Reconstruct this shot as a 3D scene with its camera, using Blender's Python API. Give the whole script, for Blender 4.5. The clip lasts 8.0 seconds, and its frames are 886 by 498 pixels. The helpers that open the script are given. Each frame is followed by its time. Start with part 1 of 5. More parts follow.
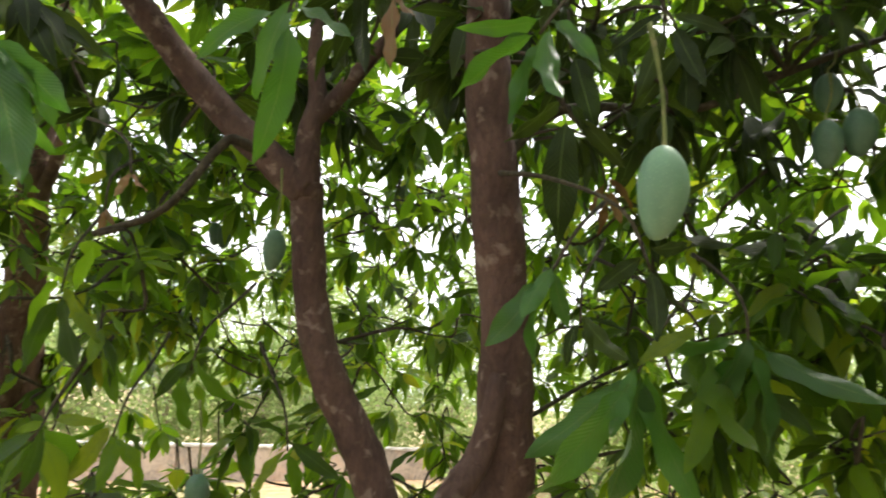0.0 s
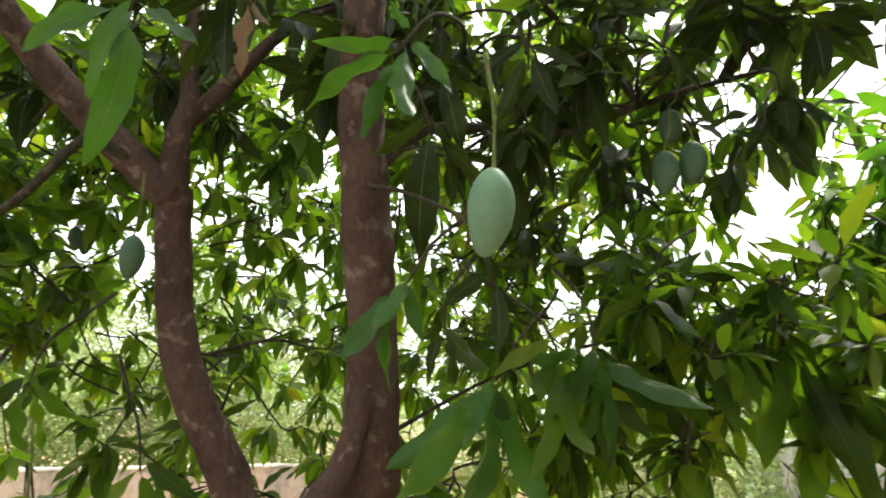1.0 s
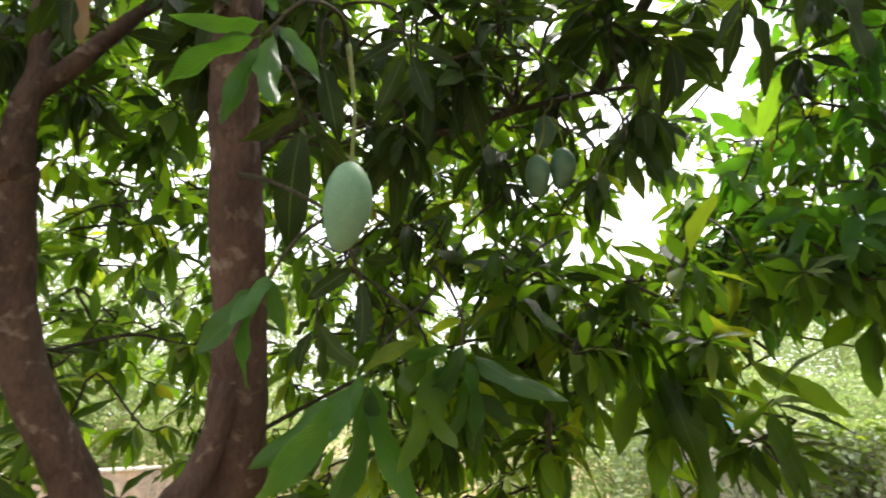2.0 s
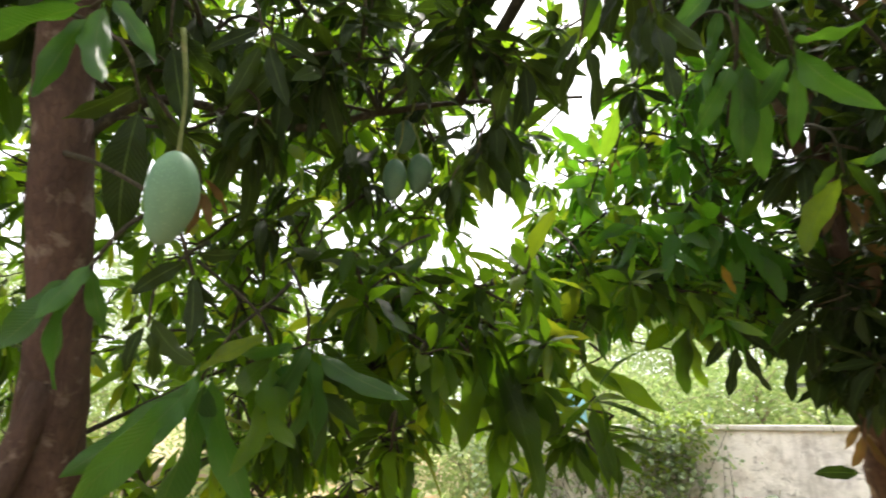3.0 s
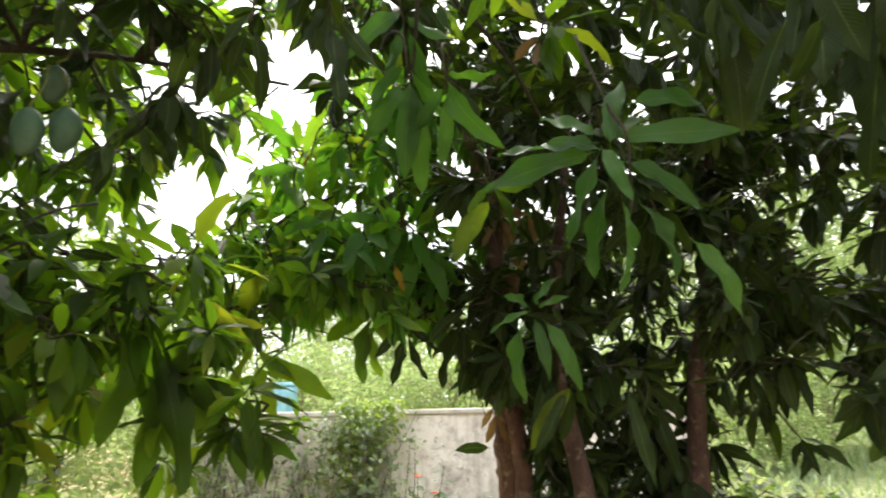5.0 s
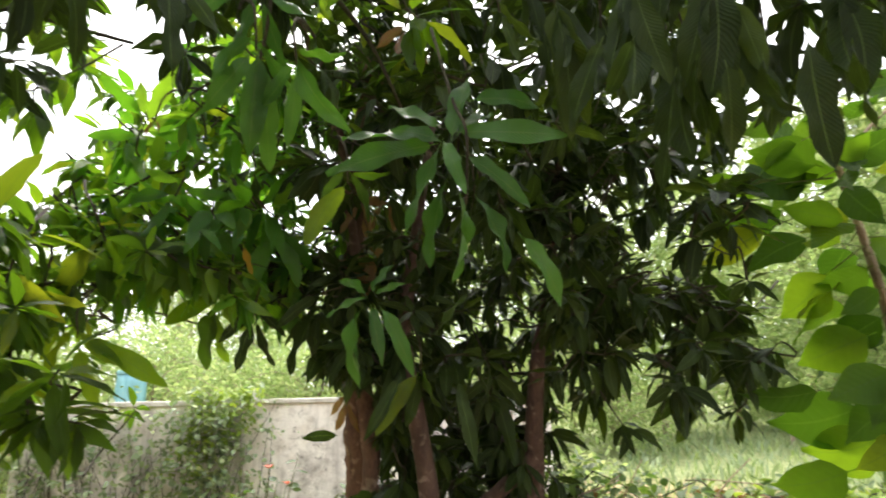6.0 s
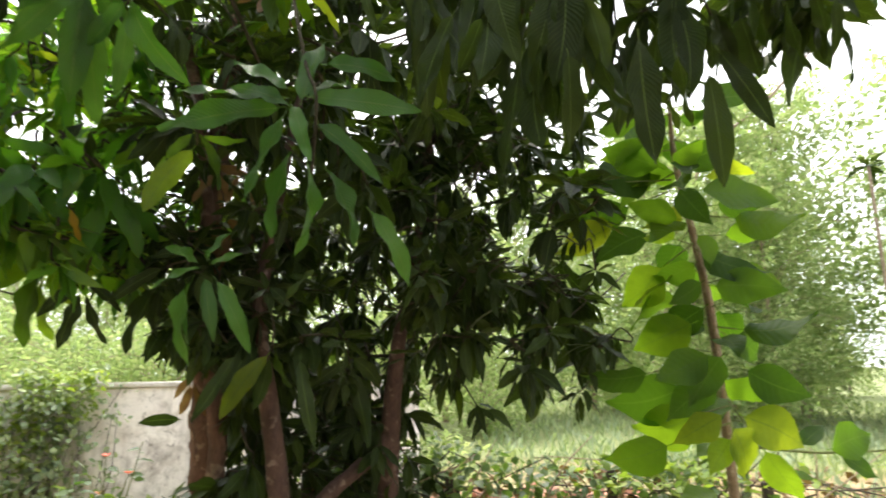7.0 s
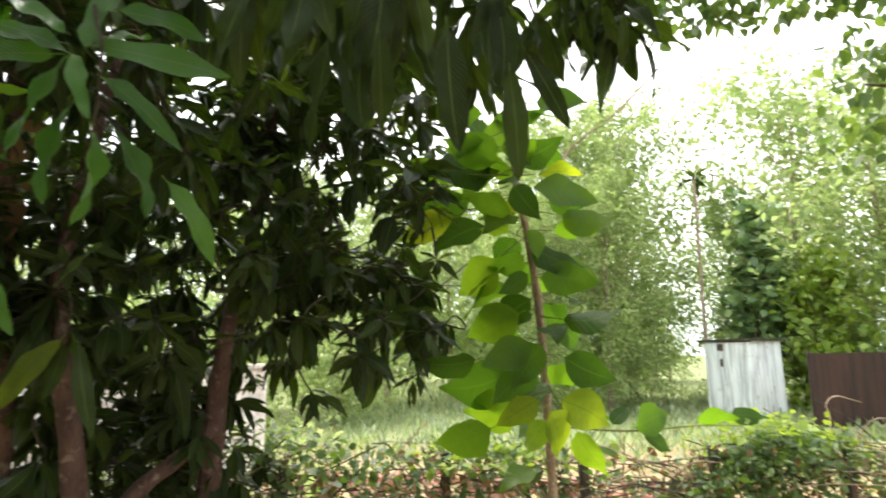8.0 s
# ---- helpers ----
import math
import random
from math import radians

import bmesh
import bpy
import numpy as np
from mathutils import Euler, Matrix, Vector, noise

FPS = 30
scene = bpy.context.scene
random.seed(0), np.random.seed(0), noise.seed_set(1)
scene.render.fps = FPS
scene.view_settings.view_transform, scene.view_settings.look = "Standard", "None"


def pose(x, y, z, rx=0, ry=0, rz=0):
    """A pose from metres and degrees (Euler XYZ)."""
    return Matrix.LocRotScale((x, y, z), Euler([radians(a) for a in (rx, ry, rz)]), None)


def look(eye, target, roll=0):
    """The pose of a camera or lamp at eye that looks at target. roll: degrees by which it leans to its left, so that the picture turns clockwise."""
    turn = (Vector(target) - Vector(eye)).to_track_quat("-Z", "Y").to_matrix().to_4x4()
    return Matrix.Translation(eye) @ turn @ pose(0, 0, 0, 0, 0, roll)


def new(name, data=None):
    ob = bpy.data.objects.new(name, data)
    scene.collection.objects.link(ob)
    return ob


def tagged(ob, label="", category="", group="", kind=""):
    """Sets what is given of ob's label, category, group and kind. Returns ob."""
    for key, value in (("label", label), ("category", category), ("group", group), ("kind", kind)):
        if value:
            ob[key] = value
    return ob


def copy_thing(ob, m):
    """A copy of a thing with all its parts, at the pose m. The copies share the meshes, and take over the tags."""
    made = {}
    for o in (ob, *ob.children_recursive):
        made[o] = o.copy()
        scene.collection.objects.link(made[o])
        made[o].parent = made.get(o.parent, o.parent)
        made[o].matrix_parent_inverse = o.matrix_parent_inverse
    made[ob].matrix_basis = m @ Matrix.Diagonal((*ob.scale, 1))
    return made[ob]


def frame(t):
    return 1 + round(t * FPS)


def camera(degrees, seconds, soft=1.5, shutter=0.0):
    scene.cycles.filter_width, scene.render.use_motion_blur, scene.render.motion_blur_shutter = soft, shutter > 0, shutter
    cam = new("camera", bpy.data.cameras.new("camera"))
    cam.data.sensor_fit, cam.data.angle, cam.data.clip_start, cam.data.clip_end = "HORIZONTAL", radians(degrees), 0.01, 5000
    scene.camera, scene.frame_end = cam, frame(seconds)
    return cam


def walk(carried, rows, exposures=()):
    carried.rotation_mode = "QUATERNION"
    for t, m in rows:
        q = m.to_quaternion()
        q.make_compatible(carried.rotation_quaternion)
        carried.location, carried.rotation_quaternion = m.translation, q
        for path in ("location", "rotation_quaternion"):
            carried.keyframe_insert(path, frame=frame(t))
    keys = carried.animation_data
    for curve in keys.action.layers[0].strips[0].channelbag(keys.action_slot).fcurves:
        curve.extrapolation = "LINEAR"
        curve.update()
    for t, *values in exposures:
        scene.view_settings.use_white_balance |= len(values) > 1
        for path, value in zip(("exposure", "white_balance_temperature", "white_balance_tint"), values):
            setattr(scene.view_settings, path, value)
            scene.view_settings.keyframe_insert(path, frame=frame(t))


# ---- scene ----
cam = camera(75.7, 8.0, soft=1.8, shutter=0.4)
PATH = [
    (0, (0.491, 0.206, 1.624), (0.216, 2.118, 2.141), 3.0),
    (0.5, (0.548, 0.207, 1.627), (0.456, 2.128, 2.174), 2.2),
    (1, (0.589, 0.194, 1.626), (0.636, 2.111, 2.195), 1.7),
    (2.5, (0.679, 0.188, 1.631), (1.272, 2.018, 2.18), 0.1),
    (3, (0.707, 0.154, 1.629), (1.503, 1.901, 2.186), -0.2),
    (3.5, (0.743, 0.137, 1.634), (1.746, 1.782, 2.173), -0.4),
    (4, (0.793, 0.111, 1.623), (1.992, 1.623, 2.15), -1.2),
    (4.5, (0.825, 0.072, 1.633), (2.185, 1.444, 2.151), -1.0),
    (5, (0.85, 0.035, 1.631), (2.356, 1.25, 2.138), -1.3),
    (6.5, (0.935, -0.074, 1.608), (2.761, 0.614, 2.049), -1.0),
    (7, (0.968, -0.103, 1.6), (2.86, 0.394, 2.014), -0.8),
    (7.5, (0.988, -0.15, 1.599), (2.926, 0.133, 2.005), 0.5),
    (8, (1.014, -0.22, 1.595), (2.979, -0.171, 1.96), -0.6),
]
walk(cam, [(t, look(eye, target, roll)) for t, eye, target, roll in PATH])

# ---- world, sun, exposure ----
SUN_EL, SUN_AZ = 60.0, 52.0
world = bpy.data.worlds.new("sky")
world.use_nodes = True
scene.world = world
wn, wl = world.node_tree.nodes, world.node_tree.links
sky = wn.new("ShaderNodeTexSky")
sky.sky_type, sky.sun_disc = "NISHITA", False
sky.sun_elevation, sky.sun_rotation = radians(SUN_EL), radians(SUN_AZ)
sky.air_density, sky.dust_density, sky.ozone_density = 1.0, 8.0, 0.6
cloud = wn.new("ShaderNodeTexNoise")
cloud.inputs["Scale"].default_value, cloud.inputs["Detail"].default_value = 2.2, 5
veil = wn.new("ShaderNodeMixRGB")
veil.inputs[0].default_value = 0.8
ramp = wn.new("ShaderNodeValToRGB")
ramp.color_ramp.elements[0].position, ramp.color_ramp.elements[0].color = 0.3, (9.0, 9.3, 9.8, 1)
ramp.color_ramp.elements[1].position, ramp.color_ramp.elements[1].color = 0.75, (12.5, 12.5, 12.3, 1)
wl.new(cloud.outputs["Fac"], ramp.inputs[0])
wl.new(sky.outputs[0], veil.inputs[1])
wl.new(ramp.outputs[0], veil.inputs[2])
wl.new(veil.outputs[0], wn["Background"].inputs["Color"])
wn["Background"].inputs["Strength"].default_value = 0.15

sun = new("sun", bpy.data.lights.new("sun", "SUN"))
sun.data.energy, sun.data.angle, sun.data.color = 2.6, radians(10), (1.0, 0.95, 0.84)
sx, sy = math.sin(radians(SUN_AZ)), math.cos(radians(SUN_AZ))
sun.matrix_world = look((sx * 30, sy * 30, 30 * math.tan(radians(SUN_EL))), (0, 0, 0))
scene.view_settings.exposure = 1.2


# ---- materials ----
class Nodes:
    """A small helper round one material's node tree."""

    def __init__(self, name):
        self.mat = bpy.data.materials.new(name)
        self.mat.use_nodes = True
        self.tree = self.mat.node_tree
        self.bsdf = self.tree.nodes["Principled BSDF"]
        self.out = self.tree.nodes["Material Output"]

    def add(self, kind, **inputs):
        node = self.tree.nodes.new(kind)
        for key, value in inputs.items():
            self.set(node.inputs[key.replace("_", " ")], value)
        return node

    def set(self, socket, value):
        if isinstance(value, bpy.types.NodeSocket):
            self.tree.links.new(value, socket)
        else:
            socket.default_value = value

    def math(self, op, a, b=0.0):
        node = self.tree.nodes.new("ShaderNodeMath")
        node.operation = op
        self.set(node.inputs[0], a)
        self.set(node.inputs[1], b)
        return node.outputs[0]

    def noise(self, scale, detail=4.0, coords=None, distort=0.0, rough=0.55):
        node = self.add("ShaderNodeTexNoise", Scale=scale, Detail=detail, Distortion=distort, Roughness=rough)
        if coords is not None:
            self.set(node.inputs["Vector"], coords)
        return node.outputs["Fac"]

    def ramp(self, fac, *stops):
        node = self.tree.nodes.new("ShaderNodeValToRGB")
        els = node.color_ramp.elements
        while len(els) < len(stops):
            els.new(0.5)
        for el, (pos, col) in zip(els, stops):
            el.position, el.color = pos, (*col, 1)
        self.set(node.inputs[0], fac)
        return node.outputs[0]

    def mix(self, fac, a, b, blend="MIX"):
        node = self.tree.nodes.new("ShaderNodeMixRGB")
        node.blend_type = blend
        for socket, value in zip(node.inputs, (fac, a, b)):
            self.set(socket, (*value, 1) if isinstance(value, tuple) and len(value) == 3 else value)
        return node.outputs[0]

    def bump(self, height, strength=0.3, distance=0.01):
        node = self.add("ShaderNodeBump", Strength=strength, Distance=distance, Height=height)
        self.set(self.bsdf.inputs["Normal"], node.outputs[0])
        return node.outputs[0]

    def object_coords(self):
        return self.add("ShaderNodeTexCoord").outputs["Object"]

    def finish(self, color, rough=0.8, metal=0.0, spec=0.5):
        self.set(self.bsdf.inputs["Base Color"], color)
        self.set(self.bsdf.inputs["Roughness"], rough)
        self.set(self.bsdf.inputs["Metallic"], metal)
        self.set(self.bsdf.inputs["Specular IOR Level"], spec)
        return self.mat


def leaf_material(name, stops, glow, through_share=0.42, rough=0.42, veins=22.0, spots=0.5, spec=0.5):
    """A leaf: glossy blade with midrib and side veins, and light that shines through it."""
    n = Nodes(name)
    info, geo = n.add("ShaderNodeObjectInfo"), n.add("ShaderNodeNewGeometry")
    rnd = n.math("FRACT", n.math("ADD", info.outputs["Random"], geo.outputs["Random Per Island"]))
    uv = n.add("ShaderNodeUVMap").outputs[0]
    split = n.add("ShaderNodeSeparateXYZ", Vector=uv)
    side = n.math("ABSOLUTE", n.math("SUBTRACT", split.outputs[0], 0.5))
    rib = n.math("LESS_THAN", side, 0.022)
    wave = n.math("SINE", n.math("MULTIPLY", n.math("SUBTRACT", split.outputs[1], n.math("MULTIPLY", side, 0.35)), veins * 6.28))
    vein = n.math("MULTIPLY", n.math("GREATER_THAN", wave, 0.86), 0.16)
    base = n.ramp(rnd, *stops)
    patch = n.noise(9.0, 4.0, n.object_coords())
    base = n.mix(n.math("MULTIPLY", patch, spots), base, (0.035, 0.06, 0.012))
    spot = n.math("MULTIPLY", n.math("GREATER_THAN", n.noise(60.0, 2.0, n.object_coords()), 0.7), 0.5)
    base = n.mix(spot, base, (0.07, 0.045, 0.015))
    base = n.mix(n.math("ADD", n.math("MULTIPLY", rib, 0.35), n.math("MULTIPLY", vein, 0.6)), base, (0.20, 0.28, 0.08))
    n.bump(n.math("ADD", wave, n.math("MULTIPLY", patch, 2.0)), 0.22, 0.005)
    n.finish(base, rough, 0.0, spec)
    lit = n.mix(n.math("ADD", n.math("MULTIPLY", rib, 0.3), n.math("MULTIPLY", patch, 0.5)), n.ramp(rnd, *glow), (0.10, 0.20, 0.008))
    trans = n.add("ShaderNodeBsdfTranslucent", Color=lit)
    mixer = n.add("ShaderNodeMixShader", Fac=through_share)
    n.tree.links.new(n.bsdf.outputs[0], mixer.inputs[1])
    n.tree.links.new(trans.outputs[0], mixer.inputs[2])
    n.tree.links.new(mixer.outputs[0], n.out.inputs["Surface"])
    return n.mat


MANGO_LEAF = leaf_material(
    "mango_leaf",
    [(0.0, (0.016, 0.038, 0.011)), (0.45, (0.022, 0.056, 0.013)), (0.8, (0.032, 0.08, 0.015)), (1.0, (0.065, 0.11, 0.02))],
    [(0.0, (0.05, 0.10, 0.005)), (0.3, (0.13, 0.26, 0.008)), (0.6, (0.25, 0.48, 0.012)), (0.88, (0.42, 0.66, 0.018)), (1.0, (0.62, 0.66, 0.025))], 0.54, 0.4, 22.0, 0.4, 0.3)
# Darker copy of the mango leaf: the crown's shade is put into its colour.
SHADED_LEAF = leaf_material(
    "shaded_mango_leaf",
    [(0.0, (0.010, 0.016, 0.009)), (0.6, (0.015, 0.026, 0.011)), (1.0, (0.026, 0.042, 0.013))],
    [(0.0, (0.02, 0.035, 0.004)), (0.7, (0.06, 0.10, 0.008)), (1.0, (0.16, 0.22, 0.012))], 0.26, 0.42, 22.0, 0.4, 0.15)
# Brighter copy of the mango leaf, with sunlight put into its colour.
SUNLIT_LEAF = leaf_material(
    "sunlit_mango_leaf",
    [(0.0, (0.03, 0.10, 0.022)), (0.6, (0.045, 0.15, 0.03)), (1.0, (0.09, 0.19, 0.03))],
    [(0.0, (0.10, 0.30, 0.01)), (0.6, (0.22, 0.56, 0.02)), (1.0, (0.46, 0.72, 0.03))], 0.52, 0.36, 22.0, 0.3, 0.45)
GLOSSY_LEAF = leaf_material(
    "glossy_mango_leaf",
    [(0.0, (0.016, 0.052, 0.016)), (0.5, (0.026, 0.088, 0.024)), (1.0, (0.05, 0.145, 0.034))],
    [(0.0, (0.08, 0.26, 0.02)), (1.0, (0.20, 0.46, 0.02))], 0.36, 0.34, 22.0, 0.4, 0.32)
BROAD_LEAF = leaf_material(
    "broad_leaf",
    [(0.0, (0.022, 0.055, 0.012)), (0.6, (0.04, 0.09, 0.018)), (0.93, (0.06, 0.12, 0.02)), (1.0, (0.12, 0.17, 0.02))],
    [(0.0, (0.03, 0.08, 0.004)), (0.4, (0.09, 0.20, 0.008)), (0.75, (0.22, 0.40, 0.012)), (0.95, (0.36, 0.54, 0.015)), (1.0, (0.62, 0.66, 0.02))], 0.66, 0.5, 9.0, 0.3, 0.25)
# Haze over the far trees is painted in as a pale, greyed leaf colour.
HAZE_LEAF = leaf_material(
    "haze_paled_leaf",
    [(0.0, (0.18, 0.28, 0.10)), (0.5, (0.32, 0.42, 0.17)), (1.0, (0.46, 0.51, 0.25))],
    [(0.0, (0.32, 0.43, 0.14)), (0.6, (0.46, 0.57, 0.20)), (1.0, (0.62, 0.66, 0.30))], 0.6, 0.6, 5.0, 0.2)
VINE_LEAF = leaf_material(
    "vine_leaf",
    [(0.0, (0.018, 0.045, 0.016)), (0.6, (0.038, 0.085, 0.024)), (1.0, (0.09, 0.15, 0.04))],
    [(0.0, (0.12, 0.24, 0.03)), (1.0, (0.30, 0.42, 0.05))], 0.35, 0.5, 6.0, 0.3)
CLIMBER_LEAF = leaf_material(
    "climber_leaf",
    [(0.0, (0.08, 0.15, 0.07)), (0.6, (0.17, 0.28, 0.12)), (1.0, (0.34, 0.45, 0.2))],
    [(0.0, (0.16, 0.28, 0.06)), (1.0, (0.36, 0.50, 0.12))], 0.4, 0.4, 6.0, 0.2)
FRESH_LEAF = leaf_material(
    "fresh_vine_leaf",
    [(0.0, (0.14, 0.24, 0.03)), (1.0, (0.30, 0.40, 0.06))],
    [(0.0, (0.34, 0.50, 0.04)), (1.0, (0.55, 0.66, 0.08))], 0.45, 0.5, 6.0, 0.2)
# Pale grey-green leaf: glare from bright open light is put into the colour.
GLARE_LEAF = leaf_material(
    "glare_paled_leaf",
    [(0.0, (0.17, 0.22, 0.13)), (0.6, (0.30, 0.36, 0.23)), (1.0, (0.38, 0.45, 0.20))],
    [(0.0, (0.20, 0.30, 0.10)), (1.0, (0.40, 0.50, 0.14))], 0.35, 0.6, 6.0, 0.2)
DRY_LEAF = leaf_material(
    "dry_leaf",
    [(0.0, (0.12, 0.05, 0.025)), (0.5, (0.20, 0.085, 0.04)), (1.0, (0.26, 0.14, 0.07))],
    [(0.0, (0.20, 0.07, 0.02)), (1.0, (0.34, 0.16, 0.05))], 0.3, 0.7)
YELLOW_LEAF = leaf_material(
    "yellow_leaf",
    [(0.0, (0.45, 0.25, 0.02)), (1.0, (0.55, 0.35, 0.03))],
    [(0.0, (0.70, 0.38, 0.02)), (1.0, (0.75, 0.48, 0.03))], 0.5, 0.5)


def bark_material(name, dark, light, lichen, scale=1.0):
    n = Nodes(name)
    at = n.object_coords()
    stretch = n.add("ShaderNodeMapping", Vector=at)
    stretch.inputs["Scale"].default_value = (1, 1, 0.35)
    coarse = n.noise(14 * scale, 6, stretch.outputs[0], 0.6)
    fine = n.noise(90 * scale, 5, stretch.outputs[0], 0.4)
    crack = n.add("ShaderNodeTexVoronoi", Vector=stretch.outputs[0], Scale=75 * scale)
    crack.feature = "DISTANCE_TO_EDGE"
    fissure = n.ramp(n.math("ADD", crack.outputs["Distance"], n.math("MULTIPLY", fine, 0.12)), (0.04, (0, 0, 0)), (0.16, (1, 1, 1)))
    col = n.ramp(n.math("ADD", n.math("MULTIPLY", coarse, 0.65), n.math("MULTIPLY", fine, 0.35)), (0.32, dark), (0.68, light))
    col = n.mix(n.math("MULTIPLY", n.math("SUBTRACT", 1.0, fissure), 0.22), col, tuple(c * 0.45 for c in dark))
    blot = n.ramp(n.noise(19 * scale, 4, at, 0.3), (0.57, (0, 0, 0)), (0.66, (1, 1, 1)))
    col = n.mix(n.math("MULTIPLY", blot, 0.65), col, lichen)
    damp = n.ramp(n.noise(4 * scale, 4, at, 0.5), (0.48, (0, 0, 0)), (0.68, (1, 1, 1)))
    col = n.mix(n.math("MULTIPLY", damp, 0.5), col, tuple(c * 0.55 for c in dark))
    n.bump(n.math("ADD", n.math("MULTIPLY", coarse, 1.2), n.math("ADD", fine, n.math("MULTIPLY", fissure, 0.35))), 0.6, 0.01)
    return n.finish(col, 0.88, 0.0, 0.25)


BARK = bark_material("mango_bark", (0.05, 0.030, 0.026), (0.128, 0.079, 0.066), (0.25, 0.195, 0.165))
RED_BARK = bark_material("reddish_bark", (0.055, 0.030, 0.023), (0.20, 0.115, 0.08), (0.32, 0.235, 0.17), 0.95)
TWIG = bark_material("twig_bark", (0.03, 0.026, 0.018), (0.09, 0.075, 0.05), (0.13, 0.11, 0.08), 3.0)
GREEN_TWIG = bark_material("green_twig", (0.10, 0.13, 0.04), (0.22, 0.25, 0.09), (0.25, 0.22, 0.12), 3.0)
SAPLING_BARK = bark_material("sapling_bark", (0.20, 0.145, 0.10), (0.42, 0.33, 0.25), (0.50, 0.44, 0.35), 2.0)


def fruit_material(name, deep, pale):
    n = Nodes(name)
    at = n.object_coords()
    col = n.ramp(n.noise(16, 5, at, 0.2), (0.3, deep), (0.7, pale))
    dots = n.add("ShaderNodeTexVoronoi", Vector=at, Scale=230.0)
    lent = n.math("MULTIPLY", n.math("LESS_THAN", dots.outputs["Distance"], 0.22), 0.35)
    col = n.mix(lent, col, tuple(min(1.0, 1.5 * c) for c in pale))
    low = n.ramp(n.noise(9, 3, at), (0.45, (0, 0, 0)), (0.75, (1, 1, 1)))
    col = n.mix(n.math("MULTIPLY", low, 0.35), col, tuple(0.5 * (c + d) for c, d in zip(deep, (0.30, 0.28, 0.22))))
    n.bump(n.noise(140, 3, at), 0.08, 0.002)
    n.set(n.bsdf.inputs["Subsurface Weight"], 0.12)
    n.bsdf.inputs["Subsurface Radius"].default_value = (0.01, 0.02, 0.006)
    return n.finish(col, 0.55, 0.0, 0.4)


MANGO_SKIN = fruit_material("mango_skin", (0.10, 0.195, 0.125), (0.155, 0.27, 0.165))
# Darker copy of the skin: shade put into the colour of the inner fruit.
SHADED_SKIN = fruit_material("shaded_mango_skin", (0.04, 0.09, 0.055), (0.075, 0.15, 0.085))


def plaster_material(name, pale, dark, rust, low):
    n = Nodes(name)
    at = n.object_coords()
    big = n.noise(1.6, 7, at, 0.8, 0.65)
    mid = n.noise(9, 6, at, 0.4, 0.6)
    fine = n.noise(70, 4, at)
    col = n.ramp(n.math("ADD", n.math("MULTIPLY", big, 0.6), n.math("MULTIPLY", mid, 0.4)), (0.36, dark), (0.53, pale))
    drip = n.add("ShaderNodeMapping", Vector=at)
    drip.inputs["Scale"].default_value = (3.0, 3.0, 0.25)
    run = n.ramp(n.noise(2.2, 6, drip.outputs[0], 0.3), (0.5, (0, 0, 0)), (0.7, (1, 1, 1)))
    col = n.mix(n.math("MULTIPLY", run, 0.6), col, dark)
    blot = n.ramp(n.noise(12, 4, at, 1.0), (0.62, (0, 0, 0)), (0.68, (1, 1, 1)))
    col = n.mix(n.math("MULTIPLY", blot, 0.55), col, low)
    col = n.mix(n.math("MULTIPLY", n.ramp(n.noise(2.9, 5, at, 0.5), (0.55, (0, 0, 0)), (0.75, (1, 1, 1))), 0.4), col, rust)
    n.bump(n.math("ADD", mid, n.math("MULTIPLY", fine, 0.5)), 0.5, 0.02)
    return n.finish(col, 0.92, 0.0, 0.2)


PLASTER = plaster_material("weathered_plaster", (0.84, 0.80, 0.77), (0.33, 0.30, 0.28), (0.44, 0.34, 0.28), (0.12, 0.11, 0.10))
MUD_WALL = plaster_material("mud_stained_plaster", (0.42, 0.33, 0.26), (0.19, 0.16, 0.14), (0.50, 0.27, 0.13), (0.13, 0.11, 0.10))
COPING = plaster_material("pale_coping", (0.62, 0.59, 0.54), (0.34, 0.31, 0.28), (0.5, 0.42, 0.34), (0.25, 0.23, 0.2))


def ground_material():
    n = Nodes("earth_and_grass")
    at = n.object_coords()
    soil = n.ramp(n.noise(3.0, 8, at, 0.5), (0.3, (0.26, 0.15, 0.08)), (0.55, (0.42, 0.28, 0.17)), (0.75, (0.55, 0.46, 0.36)))
    grass = n.ramp(n.noise(6.0, 8, at, 0.6), (0.3, (0.12, 0.15, 0.06)), (0.7, (0.30, 0.32, 0.16)))
    cover = n.ramp(n.noise(0.35, 6, at, 0.4), (0.42, (0, 0, 0)), (0.55, (1, 1, 1)))
    split = n.add("ShaderNodeSeparateXYZ", Vector=at)
    east = n.ramp(n.math("MULTIPLY", split.outputs[0], 0.05), (0.5, (0, 0, 0)), (0.62, (1, 1, 1)))
    col = n.mix(n.math("MAXIMUM", n.math("MULTIPLY", cover, 0.6), east), soil, grass)
    n.bump(n.noise(40, 6, at), 0.6, 0.03)
    return n.finish(col, 0.95, 0.0, 0.15)


GROUND = ground_material()


def sheet_material(name, pale, dark, rust, metal, rough):
    n = Nodes(name)
    at = n.object_coords()
    streak = n.add("ShaderNodeMapping", Vector=at)
    streak.inputs["Scale"].default_value = (6.0, 6.0, 0.5)
    run = n.noise(1.5, 6, streak.outputs[0], 0.5)
    col = n.ramp(run, (0.38, dark), (0.58, pale))
    spot = n.ramp(n.noise(5, 6, at, 0.8), (0.6, (0, 0, 0)), (0.72, (1, 1, 1)))
    col = n.mix(n.math("MULTIPLY", spot, 0.5), col, rust)
    n.bump(n.noise(30, 4, at), 0.2, 0.01)
    return n.finish(col, rough, metal, 0.4)


